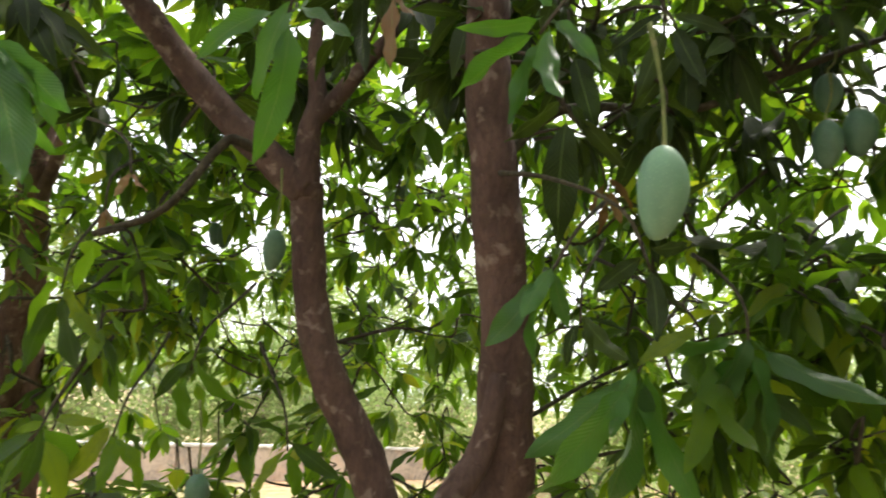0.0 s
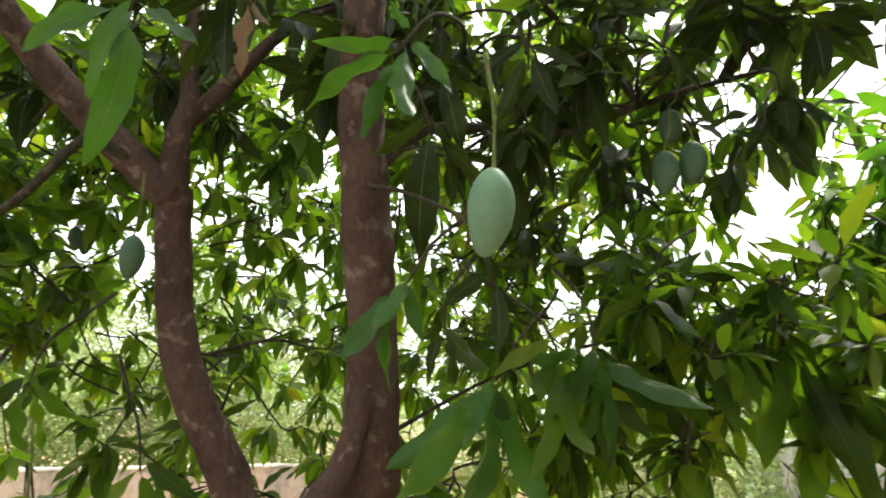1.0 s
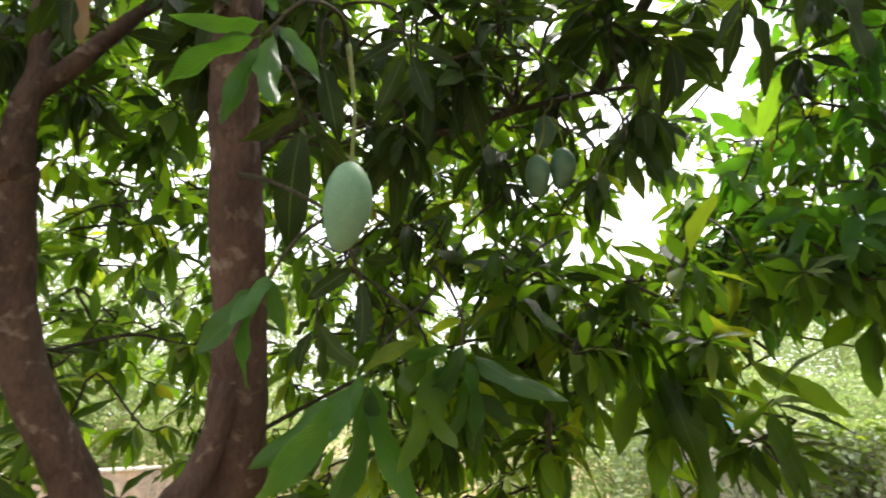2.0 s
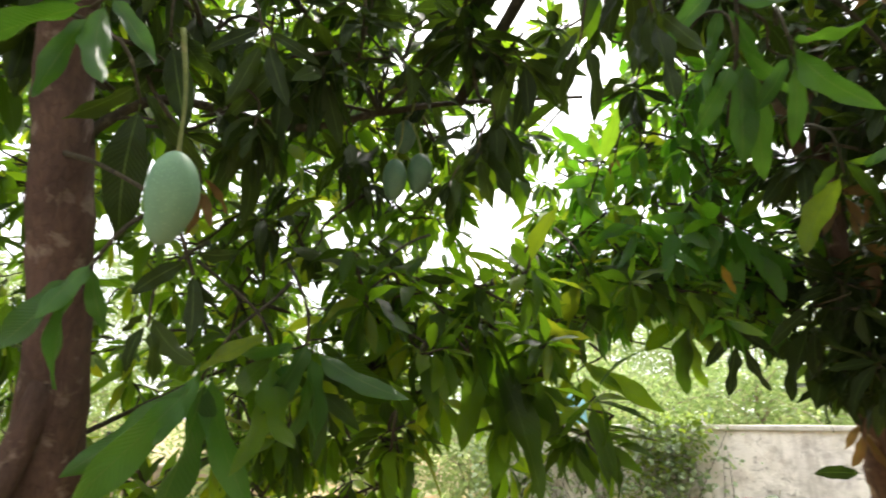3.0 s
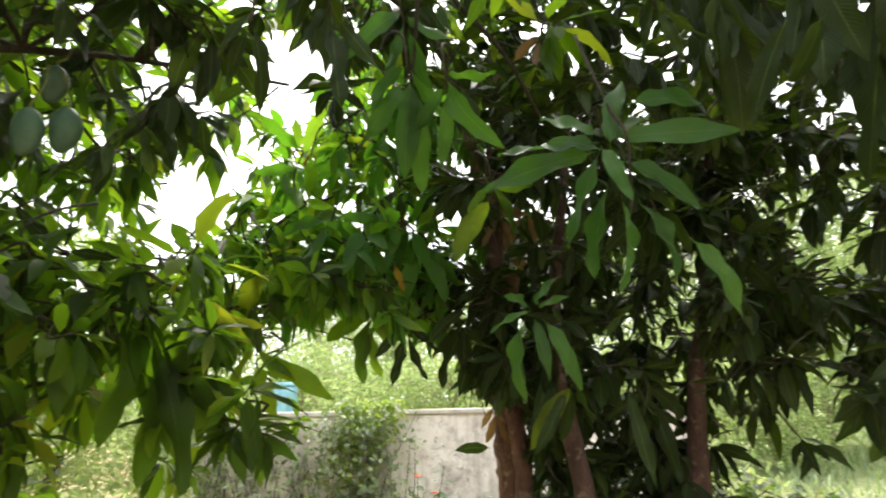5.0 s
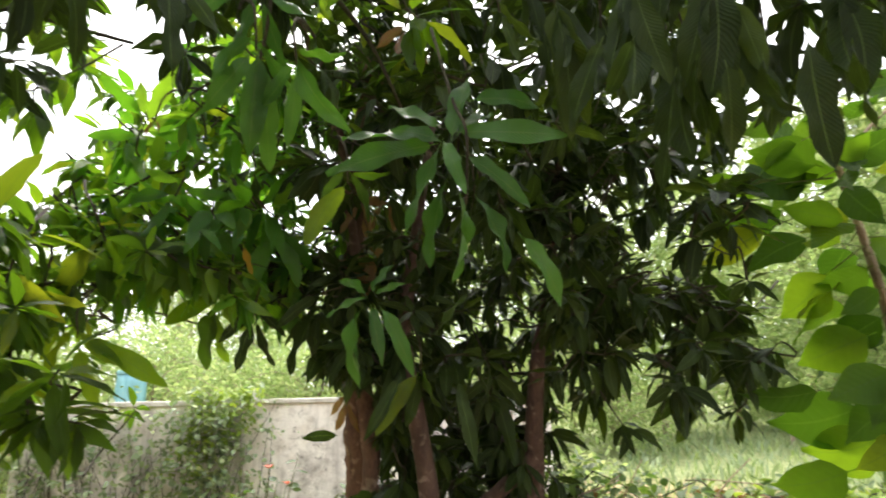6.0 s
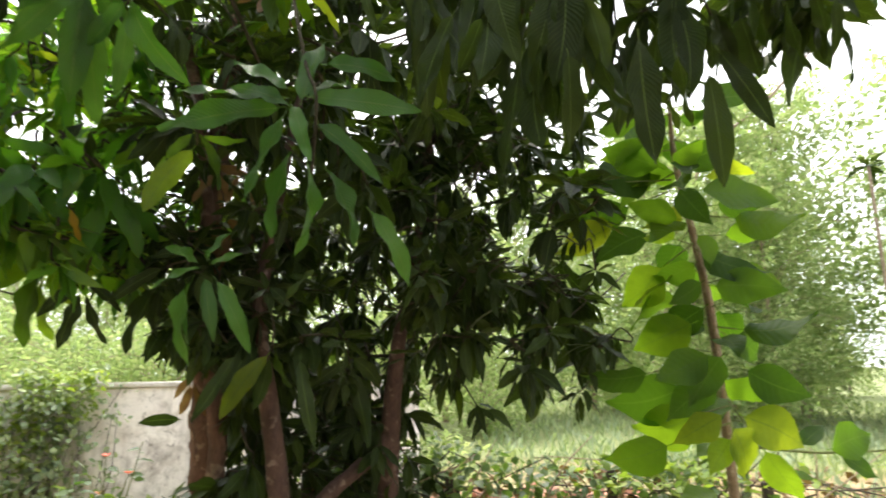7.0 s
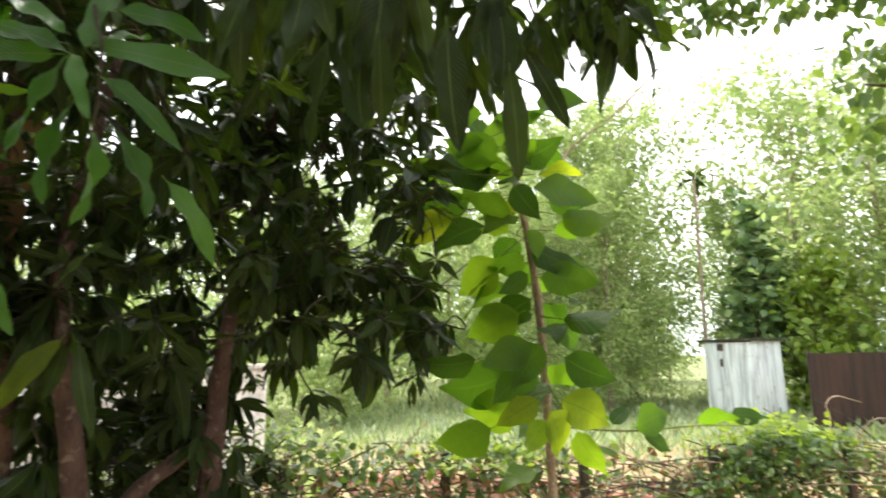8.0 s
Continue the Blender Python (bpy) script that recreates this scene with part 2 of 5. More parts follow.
SHED_SHEET = sheet_material("galvanised_sheet", (0.80, 0.84, 0.86), (0.45, 0.48, 0.50), (0.30, 0.20, 0.13), 0.2, 0.5)
BROWN_SHEET = sheet_material("rusty_brown_sheet", (0.048, 0.023, 0.018), (0.022, 0.013, 0.012), (0.085, 0.036, 0.02), 0.0, 0.9)
IRON = sheet_material("rusty_iron", (0.09, 0.07, 0.06), (0.045, 0.035, 0.03), (0.17, 0.08, 0.04), 0.4, 0.7)
BLUE = sheet_material("blue_plastic", (0.22, 0.44, 0.50), (0.14, 0.32, 0.40), (0.3, 0.4, 0.4), 0.0, 0.5)
BRICK = plaster_material("old_brick", (0.46, 0.24, 0.17), (0.24, 0.12, 0.09), (0.5, 0.36, 0.28), (0.2, 0.13, 0.10))
PETAL = leaf_material("red_petal", [(0.0, (0.65, 0.06, 0.04)), (1.0, (0.75, 0.12, 0.07))], [(0.0, (0.75, 0.08, 0.04)), (1.0, (0.8, 0.15, 0.08))], 0.35)


# ---- building helpers ----
def part(name, data, material, parent=None, label=""):
    """One mesh object, under a thing or a part when parent is given."""
    if isinstance(data, bmesh.types.BMesh):
        mesh = bpy.data.meshes.new(name)
        data.to_mesh(mesh)
        data.free()
        data = mesh
    if material is not None and not data.materials:
        data.materials.append(material)
    ob = new(name, data)
    if parent is not None:
        ob.parent = parent
    if label:
        ob["label"] = label
    return ob


def thing(name, label, category, at=(0, 0, 0), turn=0.0, group="", kind=""):
    ob = new(name)
    ob.matrix_world = pose(*at, 0, 0, turn)
    ob.empty_display_size = 0.1
    return tagged(ob, label, category, group, kind)


def spline(points, steps):
    """A smooth line through a few places (Catmull-Rom)."""
    p = [Vector(q) for q in points]
    p = [p[0] * 2 - p[1], *p, p[-1] * 2 - p[-2]]
    line = []
    for i in range(1, len(p) - 2):
        for k in range(steps):
            u = k / steps
            line.append(0.5 * (2 * p[i] + (p[i + 1] - p[i - 1]) * u + (2 * p[i - 1] - 5 * p[i] + 4 * p[i + 1] - p[i + 2]) * u * u
                               + (3 * p[i] - p[i - 1] - 3 * p[i + 1] + p[i + 2]) * u ** 3))
    line.append(p[-2])
    return line


def tube(bm, points, radii, sides=10, steps=6, rough=0.0, close=True):
    """A round stem through the places, with its radius running through radii; rough: how knobbly it is."""
    line = spline(points, steps) if steps > 1 else [Vector(q) for q in points]
    rings, side = [], Vector((1, 0.13, 0.07))
    for i, c in enumerate(line):
        way = (line[min(i + 1, len(line) - 1)] - line[max(i - 1, 0)]).normalized()
        side = (side - way * side.dot(way)).normalized()
        other = way.cross(side)
        u = i / (len(line) - 1) * (len(radii) - 1)
        k = min(int(u), len(radii) - 2)
        r = radii[k] + (radii[k + 1] - radii[k]) * (u - k)
        ring = []
        for s in range(sides):
            a = 2 * math.pi * s / sides
            d = side * math.cos(a) + other * math.sin(a)
            bump = 1 + rough * (noise.noise((c + d * r) * 9) + 0.5 * noise.noise((c + d * r) * 26))
            ring.append(bm.verts.new(c + d * r * bump))
        rings.append(ring)
    for a, b in zip(rings, rings[1:]):
        for s in range(sides):
            f = bm.faces.new((a[s], a[(s + 1) % sides], b[(s + 1) % sides], b[s]))
            f.smooth = True
    if close:
        bm.faces.new(rings[-1])
        bm.faces.new(rings[0][::-1])
    return line


def stem(name, points, radii, material, parent, sides=10, steps=6, rough=0.0, label=""):
    bm = bmesh.new()
    tube(bm, points, radii, sides, steps, rough)
    return part(name, bm, material, parent, label)


def box(bm, lo, hi, bevel=0.0, m=None):
    made = bmesh.ops.create_cube(bm, size=1.0)["verts"]
    lo, hi = Vector(lo), Vector(hi)
    for v in made:
        v.co = Vector((lo[i] + (v.co[i] + 0.5) * (hi[i] - lo[i]) for i in range(3)))
    if bevel:
        edges = list({e for v in made for e in v.link_edges})
        made = list({v for f in bmesh.ops.bevel(bm, geom=edges, offset=bevel, segments=2, affect="EDGES")["faces"] for v in f.verts} | {v for v in made if v.is_valid})
    if m is not None:
        bmesh.ops.transform(bm, matrix=m, verts=made)
    return made


# Leaf blades: length 1 along +y, upper side +z. Each shape is (verts, faces, uvs).
def blade(width, widest, droop, fold, wave, twist, seed, stations=8, stalk=0.07, point=0.8, ripple=0.0, rise=0.85):
    rng = random.Random(seed)
    verts, faces, uvs = [], [], []
    ph = rng.uniform(0, 6.28)
    bend = rng.uniform(-0.06, 0.06)
    for i in range(stations):
        u = i / (stations - 1)
        if u < widest:
            w = math.sin(u / widest * math.pi / 2) ** rise
        else:
            w = math.cos((u - widest) / (1 - widest) * math.pi / 2) ** point
        w = max(w * width / 2 * (1 + ripple * math.sin(u * 19 + ph * 2)), 0.004)
        y = stalk + (1 - stalk) * u
        z = -droop * u * u
        x = bend * math.sin(u * math.pi)
        tw = twist * u
        ed = wave * math.sin(u * 13 + ph) * width
        for s in (-1, 0, 1):
            h = fold * abs(s) * w + (ed * s if s else 0)
            verts.append((x + s * w * math.cos(tw) - h * math.sin(tw), y, z + h * math.cos(tw) + s * w * math.sin(tw)))
            uvs.append((0.5 + 0.5 * s, u))
    for i in range(stations - 1):
        a = i * 3
        faces += [(a, a + 1, a + 4, a + 3), (a + 1, a + 2, a + 5, a + 4)]
    k = len(verts)
    verts += [(-0.006, 0, 0.0), (0.006, 0, 0.0), (0.006, stalk + 0.02, 0.001), (-0.006, stalk + 0.02, 0.001)]
    uvs += [(0.5, 0), (0.5, 0), (0.5, 0.1), (0.5, 0.1)]
    faces.append((k, k + 1, k + 2, k + 3))
    return np.array(verts, float), faces, uvs


LANCE = [blade(0.225 + 0.03 * (i % 3), 0.46, (0.05, 0.16, 0.3, 0.42)[i % 4], 0.28 + 0.2 * (i % 2), 0.15, 0.5 * ((i % 3) - 1), 10 + i, 14, 0.07, 0.72, 0.06, 0.62) for i in range(8)]
CROWN_LANCE = [blade(0.235 + 0.03 * (i % 3), 0.46, (0.05, 0.16, 0.3, 0.42)[i % 4], 0.2 + 0.16 * (i % 2), 0.08, 0.4 * ((i % 3) - 1), 30 + i, 6, 0.07, 0.8, 0.05, 0.7) for i in range(8)]
BROAD = [blade(0.50 + 0.05 * (i % 3), 0.36, 0.12 + 0.12 * (i % 3), 0.2, 0.06, 0.3 * ((i % 3) - 1), 40 + i, 10, 0.1, 1.2, 0.03, 0.7) for i in range(5)]
SMALL = [blade(0.5, 0.45, 0.15 * (i % 3), 0.2, 0.0, 0.0, 60 + i, 4, 0.05) for i in range(3)]
TINY = []
for i in range(4):
    w, k = 0.22 + 0.05 * i, 0.12 * (i - 1.5)
    TINY.append((np.array([(0, 0, 0), (w, 0.5, 0.1 + k), (0, 1, -0.12), (-w, 0.45, 0.1 - k)], float), [(0, 1, 2), (0, 2, 3)], [(0.5, 0), (1, 0.5), (0.5, 1), (0, 0.5)]))
NARROW = [blade(0.2, 0.4, 0.2 * (i % 3), 0.2, 0.0, 0.2, 70 + i, 4, 0.05) for i in range(3)]


def mesh_of(name, verts, faces, uvs, material, smooth=True):
    mesh = bpy.data.meshes.new(name)
    mesh.from_pydata([tuple(v) for v in verts], [], faces)
    layer = mesh.uv_layers.new(name="UVMap")
    flat = np.empty(len(mesh.loops), dtype=np.int32)
    mesh.loops.foreach_get("vertex_index", flat)
    layer.data.foreach_set("uv", np.asarray(uvs, dtype=np.float32)[flat].ravel())
    if smooth:
        mesh.polygons.foreach_set("use_smooth", [True] * len(mesh.polygons))
    mesh.materials.append(material)
    return mesh


def leaf_meshes(shapes, material):
    return [mesh_of("leaf", *shape, material) for shape in shapes]


LANCE_MESH = leaf_meshes(LANCE, MANGO_LEAF)
GLOSSY_MESH = leaf_meshes(LANCE, GLOSSY_LEAF)
SUNLIT_MESH = leaf_meshes(LANCE, SUNLIT_LEAF)
SHADED_MESH = leaf_meshes(LANCE, SHADED_LEAF)
BROAD_MESH = leaf_meshes(BROAD, BROAD_LEAF)
DRY_MESH = leaf_meshes(LANCE[:4], DRY_LEAF)
YELLOW_MESH = leaf_meshes(LANCE[:2], YELLOW_LEAF)


def leaf_turn(way, roll=0.0):
    """Axes of a leaf that points along way, upper side up, rolled by some radians."""
    way = Vector(way).normalized()
    side = way.cross(Vector((0, 0, 1)))
    side = Vector((1, 0, 0)) if side.length < 0.05 else side.normalized()
    up = side.cross(way)
    s, u = side * math.cos(roll) + up * math.sin(roll), up * math.cos(roll) - side * math.sin(roll)
    return Matrix((s, way, u)).transposed()


EYE = Vector((0.75, 0.08, 1.63))


def leaf_part(parent, meshes, base, tip, roll=0.0, wide=1.0, pick=None, name="leaf", face=None, lean=1.0):
    base, tip = Vector(base), Vector(tip)
    if face is not None:
        m = leaf_turn(tip - base).transposed()
        to = (face - tip).normalized()
        roll = math.atan2(-to.dot(m[0]), to.dot(m[2]))
        roll = roll + random.choice((0, 0, math.pi)) + random.uniform(-1.0, 1.0) if lean == 1.0 else roll * lean + random.uniform(-0.2, 0.2)
    size = (tip - base).length
    mesh = meshes[random.randrange(len(meshes)) if pick is None else pick % len(meshes)]
    ob = new(name, mesh)
    ob.matrix_world = Matrix.LocRotScale(base, leaf_turn(tip - base, roll).to_quaternion(), Vector((size * wide, size, size)))
    ob.parent = parent
    return ob


def whorl_leaves(rng, c, axis, count, size, droop=0.5, spread=1.0):
    """Leaves round a twig's end: rows of base, tip, roll."""
    axis = Vector(axis).normalized()
    a = axis.orthogonal().normalized()
    b = axis.cross(a)
    rows, turn = [], rng.uniform(0, 6.28)
    for i in range(count):
        ang = turn + i * 2.4
        open_ = spread * rng.uniform(0.7, 1.35)
        d = axis * math.cos(open_) + (a * math.cos(ang) + b * math.sin(ang)) * math.sin(open_)
        d = (d + Vector((0, 0, -droop * rng.uniform(0.5, 1.4)))).normalized()
        base = Vector(c) - axis * (size * 0.35 * i / count)
        rows.append((base, base + d * size * rng.uniform(0.65, 1.12), rng.gauss(0, 0.45)))
    return rows


def spray(tree, meshes, c, tips, wide=1.0, flat=False):
    """A twig's end with a few leaves of its own, from c to each tip."""
    c = Vector(c)
    mid = sum((Vector(t) for t in tips), Vector()) / len(tips)
    back = (c - mid).normalized()
    for i, t in enumerate(tips):
        leaf_part(tree, meshes, c + back * (0.01 * i) + (Vector(t) - c) * (0.04 + 0.12 * (i % 3 == 1)), t, 0.0, wide, face=EYE, lean=0.6 if flat else 1.0)
    bm = bmesh.new()
    away = Vector((c.x - EYE.x, c.y - EYE.y, 0)).normalized()
    slip = Vector((away.y, -away.x, 0)) * random.uniform(-0.25, 0.25)
    tube(bm, [c - back * 0.01, c + back * 0.08 + Vector((0, 0, 0.02)) + slip * 0.15, c + back * 0.14 + away * 0.14 + slip * 0.6 + Vector((0, 0, 0.07)), c + back * 0.16 + away * 0.36 + slip + Vector((0, 0, 0.15))], [0.003, 0.004, 0.005, 0.007], 6, 4, 0.05)
    part("twig", bm, TWIG, tree)


def leaf_stuff(name, rows, shapes, material, parent=None, wide=1.0, seed=0):
    """Many leaves in one mesh: rows of base, tip, roll."""
    rng = random.Random(seed)
    vs, fs, us, k = [], [], [], 0
    for base, tip, roll in rows:
        v, f, u = shapes[rng.randrange(len(shapes))]
        d = Vector(tip) - Vector(base)
        size = d.length
        m = np.array(leaf_turn(d, roll)) @ np.diag((size * wide, size, size))
        vs.append(v @ m.T + np.array(base))
        fs += [tuple(i + k for i in q) for q in f]
        us += u
        k += len(v)
    ob = part(name, mesh_of(name, np.concatenate(vs), fs, us, material), None, parent)
    ob["kind"] = "stuff"
    return ob


def scatter(rng, count, lo, hi, keep):
    made = []
    while len(made) < count:
        p = Vector((rng.uniform(lo[i], hi[i]) for i in range(3)))
        if keep(p):
            made.append(p)
    return made


# ---- ground and walls ----
def build_ground():
    bm = bmesh.new()
    bmesh.ops.create_grid(bm, x_segments=120, y_segments=120, size=1.0)
    for v in bm.verts:
        x, y = v.co.x, v.co.y
        v.co.x, v.co.y = 300 * x * abs(x) ** 1.5, 300 * y * abs(y) ** 1.5
        v.co.z = 0.05 * noise.noise(Vector((v.co.x * 0.5, v.co.y * 0.5, 0))) - 0.03
    for f in bm.faces:
        f.smooth = True
    return tagged(part("ground", bm, GROUND), "bare orange-brown earth with patches of grass", "ground", kind="structure")


build_ground()


def boundary_wall(name, centre, turn, half, height, thick, mat, label, cap=True):
    ob = thing(name, label, "wall", centre, turn, kind="structure")
    bm = bmesh.new()
    n = 40
    box(bm, (-half, -thick / 2, -0.3), (half, thick / 2, height - 0.05))
    bmesh.ops.subdivide_edges(bm, edges=[e for e in bm.edges if abs(e.verts[0].co.x - e.verts[1].co.x) > half], cuts=n)
    bmesh.ops.subdivide_edges(bm, edges=[e for e in bm.edges if abs(e.verts[0].co.z - e.verts[1].co.z) > height * 0.6], cuts=12)
    for v in bm.verts:
        v.co.y += 0.012 * noise.noise(v.co * 2.1)
    part("wall_body", bm, mat, ob)
    if cap:
        bm = bmesh.new()
        box(bm, (-half - 0.01, -thick / 2 - 0.03, height - 0.05), (half + 0.01, thick / 2 + 0.03, height), 0.012)
        bmesh.ops.subdivide_edges(bm, edges=[e for e in bm.edges if abs(e.verts[0].co.x - e.verts[1].co.x) > half], cuts=n)
        for v in bm.verts:
            v.co.z += 0.014 * noise.noise(v.co * 1.7)
        part("coping", bm, COPING, ob, "pale worn cement coping")
    return ob


wall_garden = boundary_wall("wall_garden", (5.75, 3.9, 0), -48.0, 2.6, 1.52, 0.22, PLASTER, "stained grey plastered boundary wall, mottled with damp")
# Unseen wall behind the camera, added to keep sky light off near leaves.
wall_house = boundary_wall("wall_house", (-0.9, -2.9, 0), 0.0, 2.9, 3.4, 0.25, PLASTER, "unseen plain stained plaster wall behind the camera, added to block light")
# Second unseen wall, to the west, added to darken the near leaves further.
wall_side = boundary_wall("wall_side", (-4.4, 0.2, 0), 90.0, 2.95, 3.0, 0.25, PLASTER, "unseen plain stained plaster wall to the west, added to block light")
wall_low = boundary_wall("wall_low", (-5.2, 11.2, 0), 30.0, 8.0, 0.62, 0.25, MUD_WALL, "low mud-stained plastered wall beyond bare orange earth")


# ---- the main mango tree ----
mango_tree = thing("mango_tree", "fruiting mango tree with two leaning brown trunks and drooping leaves", "tree", (0.38, 1.95, 0))
mango_tree.matrix_world = Matrix()
stem("trunk", [(0.40, 1.98, -0.1), (0.28, 2.02, 0.55), (0.078, 2.006, 1.324), (-0.102, 1.893, 1.723), (-0.16, 1.83, 2.04), (-0.167, 1.775, 2.25)],
     [0.10, 0.08, 0.062, 0.055, 0.052, 0.05], BARK, mango_tree, 16, 8, 0.16)
stem("trunk", [(0.46, 1.97, -0.1), (0.40, 1.95, 0.7), (0.443, 1.832, 1.387), (0.453, 1.719, 1.733), (0.427, 1.587, 2.09), (0.401, 1.497, 2.408), (0.397, 1.441, 2.7), (0.42, 1.4, 3.3)],
     [0.12, 0.10, 0.085, 0.07, 0.062, 0.058, 0.055, 0.04], BARK, mango_tree, 16, 8, 0.16)
stem("stub_limb", [(0.25, 1.64, 1.22), (0.335, 1.655, 1.405), (0.395, 1.70, 1.508), (0.445, 1.68, 1.70)], [0.03, 0.036, 0.036, 0.03], BARK, mango_tree, 10, 6, 0.2)
stem("limb", [(-0.165, 1.78, 2.22), (-0.293, 1.733, 2.327), (-0.468, 1.663, 2.494), (-0.662, 1.518, 2.734), (-0.95, 1.4, 3.1)],
     [0.055, 0.05, 0.046, 0.042, 0.03], BARK, mango_tree, 14, 8, 0.14)
stem("limb", [(-0.166, 1.775, 2.2), (-0.168, 1.75, 2.4), (-0.156, 1.754, 2.52), (-0.181, 1.738, 2.755), (-0.2, 1.76, 3.2)],
     [0.046, 0.036, 0.032, 0.022, 0.016], BARK, mango_tree, 12, 6, 0.14)
stem("limb", [(-0.158, 1.755, 2.46), (-0.10, 1.77, 2.54), (-0.016, 1.784, 2.675), (0.126, 1.846, 2.909), (0.4, 2.0, 3.2)],
     [0.03, 0.028, 0.024, 0.02, 0.014], BARK, mango_tree, 12, 6, 0.14)
stem("limb", [(-0.24, 1.75, 2.29), (-0.33, 1.65, 2.33), (-0.379, 1.623, 2.304), (-0.475, 1.562, 2.092), (-0.62, 1.5, 2.0)],
     [0.02, 0.016, 0.014, 0.011, 0.008], TWIG, mango_tree, 8, 6, 0.12)
stem("limb", [(0.42, 1.55, 2.2), (0.597, 1.58, 2.38), (0.921, 1.628, 2.397), (1.17, 1.635, 2.503), (1.45, 1.66, 2.62), (2.0, 1.7, 2.8)],
     [0.014, 0.013, 0.012, 0.011, 0.009, 0.006], TWIG, mango_tree, 8, 6, 0.12)
stem("limb", [(0.44, 1.85, 1.55), (0.9, 2.35, 1.8), (1.5, 2.5, 1.98), (2.2, 2.35, 2.02), (2.8, 2.1, 1.9)], [0.007, 0.006, 0.006, 0.005, 0.004], TWIG, mango_tree, 8, 6, 0.12)



def bearing(p):
    d = p - EYE
    return math.degrees(math.atan2(d.x, d.y)), math.degrees(math.atan2(d.z, math.hypot(d.x, d.y))), d.length


# Gaps in the crown: bearing, height and half-width in degrees, and the share of twigs that still cross them.
GAPS = [(37, 31, 5.3, 0.0), (25, 17, 3.4, 0.1), (-8, 13, 3.0, 0.15), (-28, 14, 2.6, 0.4), (24, 29, 3.0, 0.35), (29, 19, 3.8, 0.05), (31, 37, 2.6, 0.3), (48, 0, 8.0, 0.0),
        (42, 4, 5.0, 0.05), (55, -4, 6.0, 0.0), (26, -4, 5.0, 0.2), (-30, -2, 5.0, 0.25), (-38, -2, 4.0, 0.3), (30, 27, 2.6, 0.5), (-29, 5, 3.5, 0.5), (41, 20, 2.2, 0.2), (10, 12, 1.6, 0.3), (80, 1.6, 2.0, 0.1),
        (77, 6, 1.4, 0.2), (-44, 14, 2.0, 0.5), (-45, 5, 3.0, 0.35), (-43, -5, 3.0, 0.4), (82, 17, 3.0, 0.35), (87, 12, 2.5, 0.35), (84, -3, 4.0, 0.2), (78, -4, 3.0, 0.3), (86, 27, 3.0, 0.4), (78, 30, 2.5, 0.4), (70, 33, 2.5, 0.4)]


def in_gap(p):
    az, el, _ = bearing(p)
    return any((az - a) ** 2 + (el - e) ** 2 < r * r and (p.x * 977.0 + p.z * 613.0) % 1.0 >= keep for a, e, r, keep in GAPS)


def crown(name, tree, seed, regions, size, shapes, material, limb_points, wide=1.15):
    """Branching twigs with whorls of leaves filling the regions: rows of count, low corner, high corner, nearest distance."""
    rng = random.Random(seed)
    rows, bm = [], bmesh.new()
    ends = []
    for count, lo, hi, near in regions:
        ends += scatter(rng, count, lo, hi, lambda p: (p - EYE).length > near and not in_gap(p))
    first = [Vector(q) for q in limb_points]
    nodes = [[q, 0] for q in first]
    ends.sort(key=lambda c: min((c - q).length for q in first))
    for c in ends:
        fork = min((q for q in nodes if q[1] < 4), key=lambda q: (q[0] - c).length)
        fork[1] += 1
        root = fork[0]
        nodes.append([c, 0])
        d = c - root
        axis = (d.normalized() + Vector((rng.gauss(0, 0.5), rng.gauss(0, 0.5), rng.uniform(-0.7, 0.3)))).normalized()
        leaves = whorl_leaves(rng, c, axis, rng.randint(7, 12), size * rng.uniform(0.7, 1.3), 0.45, 1.1)
        jog = Vector((rng.gauss(0, 0.05), rng.gauss(0, 0.05), rng.gauss(0.02, 0.05))) if d.length < 0.9 else None
        # twigs are left out here to open the camera's view of the garden wall
        if 1.95 < c.x < 2.8 and 1.5 < c.y < 3.4 and c.z < (1.65, 1.92, 1.92)[int(c.z * 1000) % 3]:
            continue
        rows += leaves
        if d.length < 0.9 and not (in_gap(root + d * 0.5) or in_gap(root + d * 0.3)):
            mid = root + d * 0.5 + jog
            r = 0.005 + 0.006 * d.length
            tube(bm, [root, mid, c - axis * 0.08, c], [r, r * 0.8, 0.0035, 0.003], 5, 3, 0, False)
        else:
            tube(bm, [c - axis * 0.25 + Vector((0, 0, 0.04)), c - axis * 0.1, c], [0.005, 0.004, 0.003], 5, 3, 0, False)
    leaf_stuff(name, rows, shapes, material, tree, wide, seed)
    part("twig_mass", bm, TWIG, tree)["kind"] = "stuff"


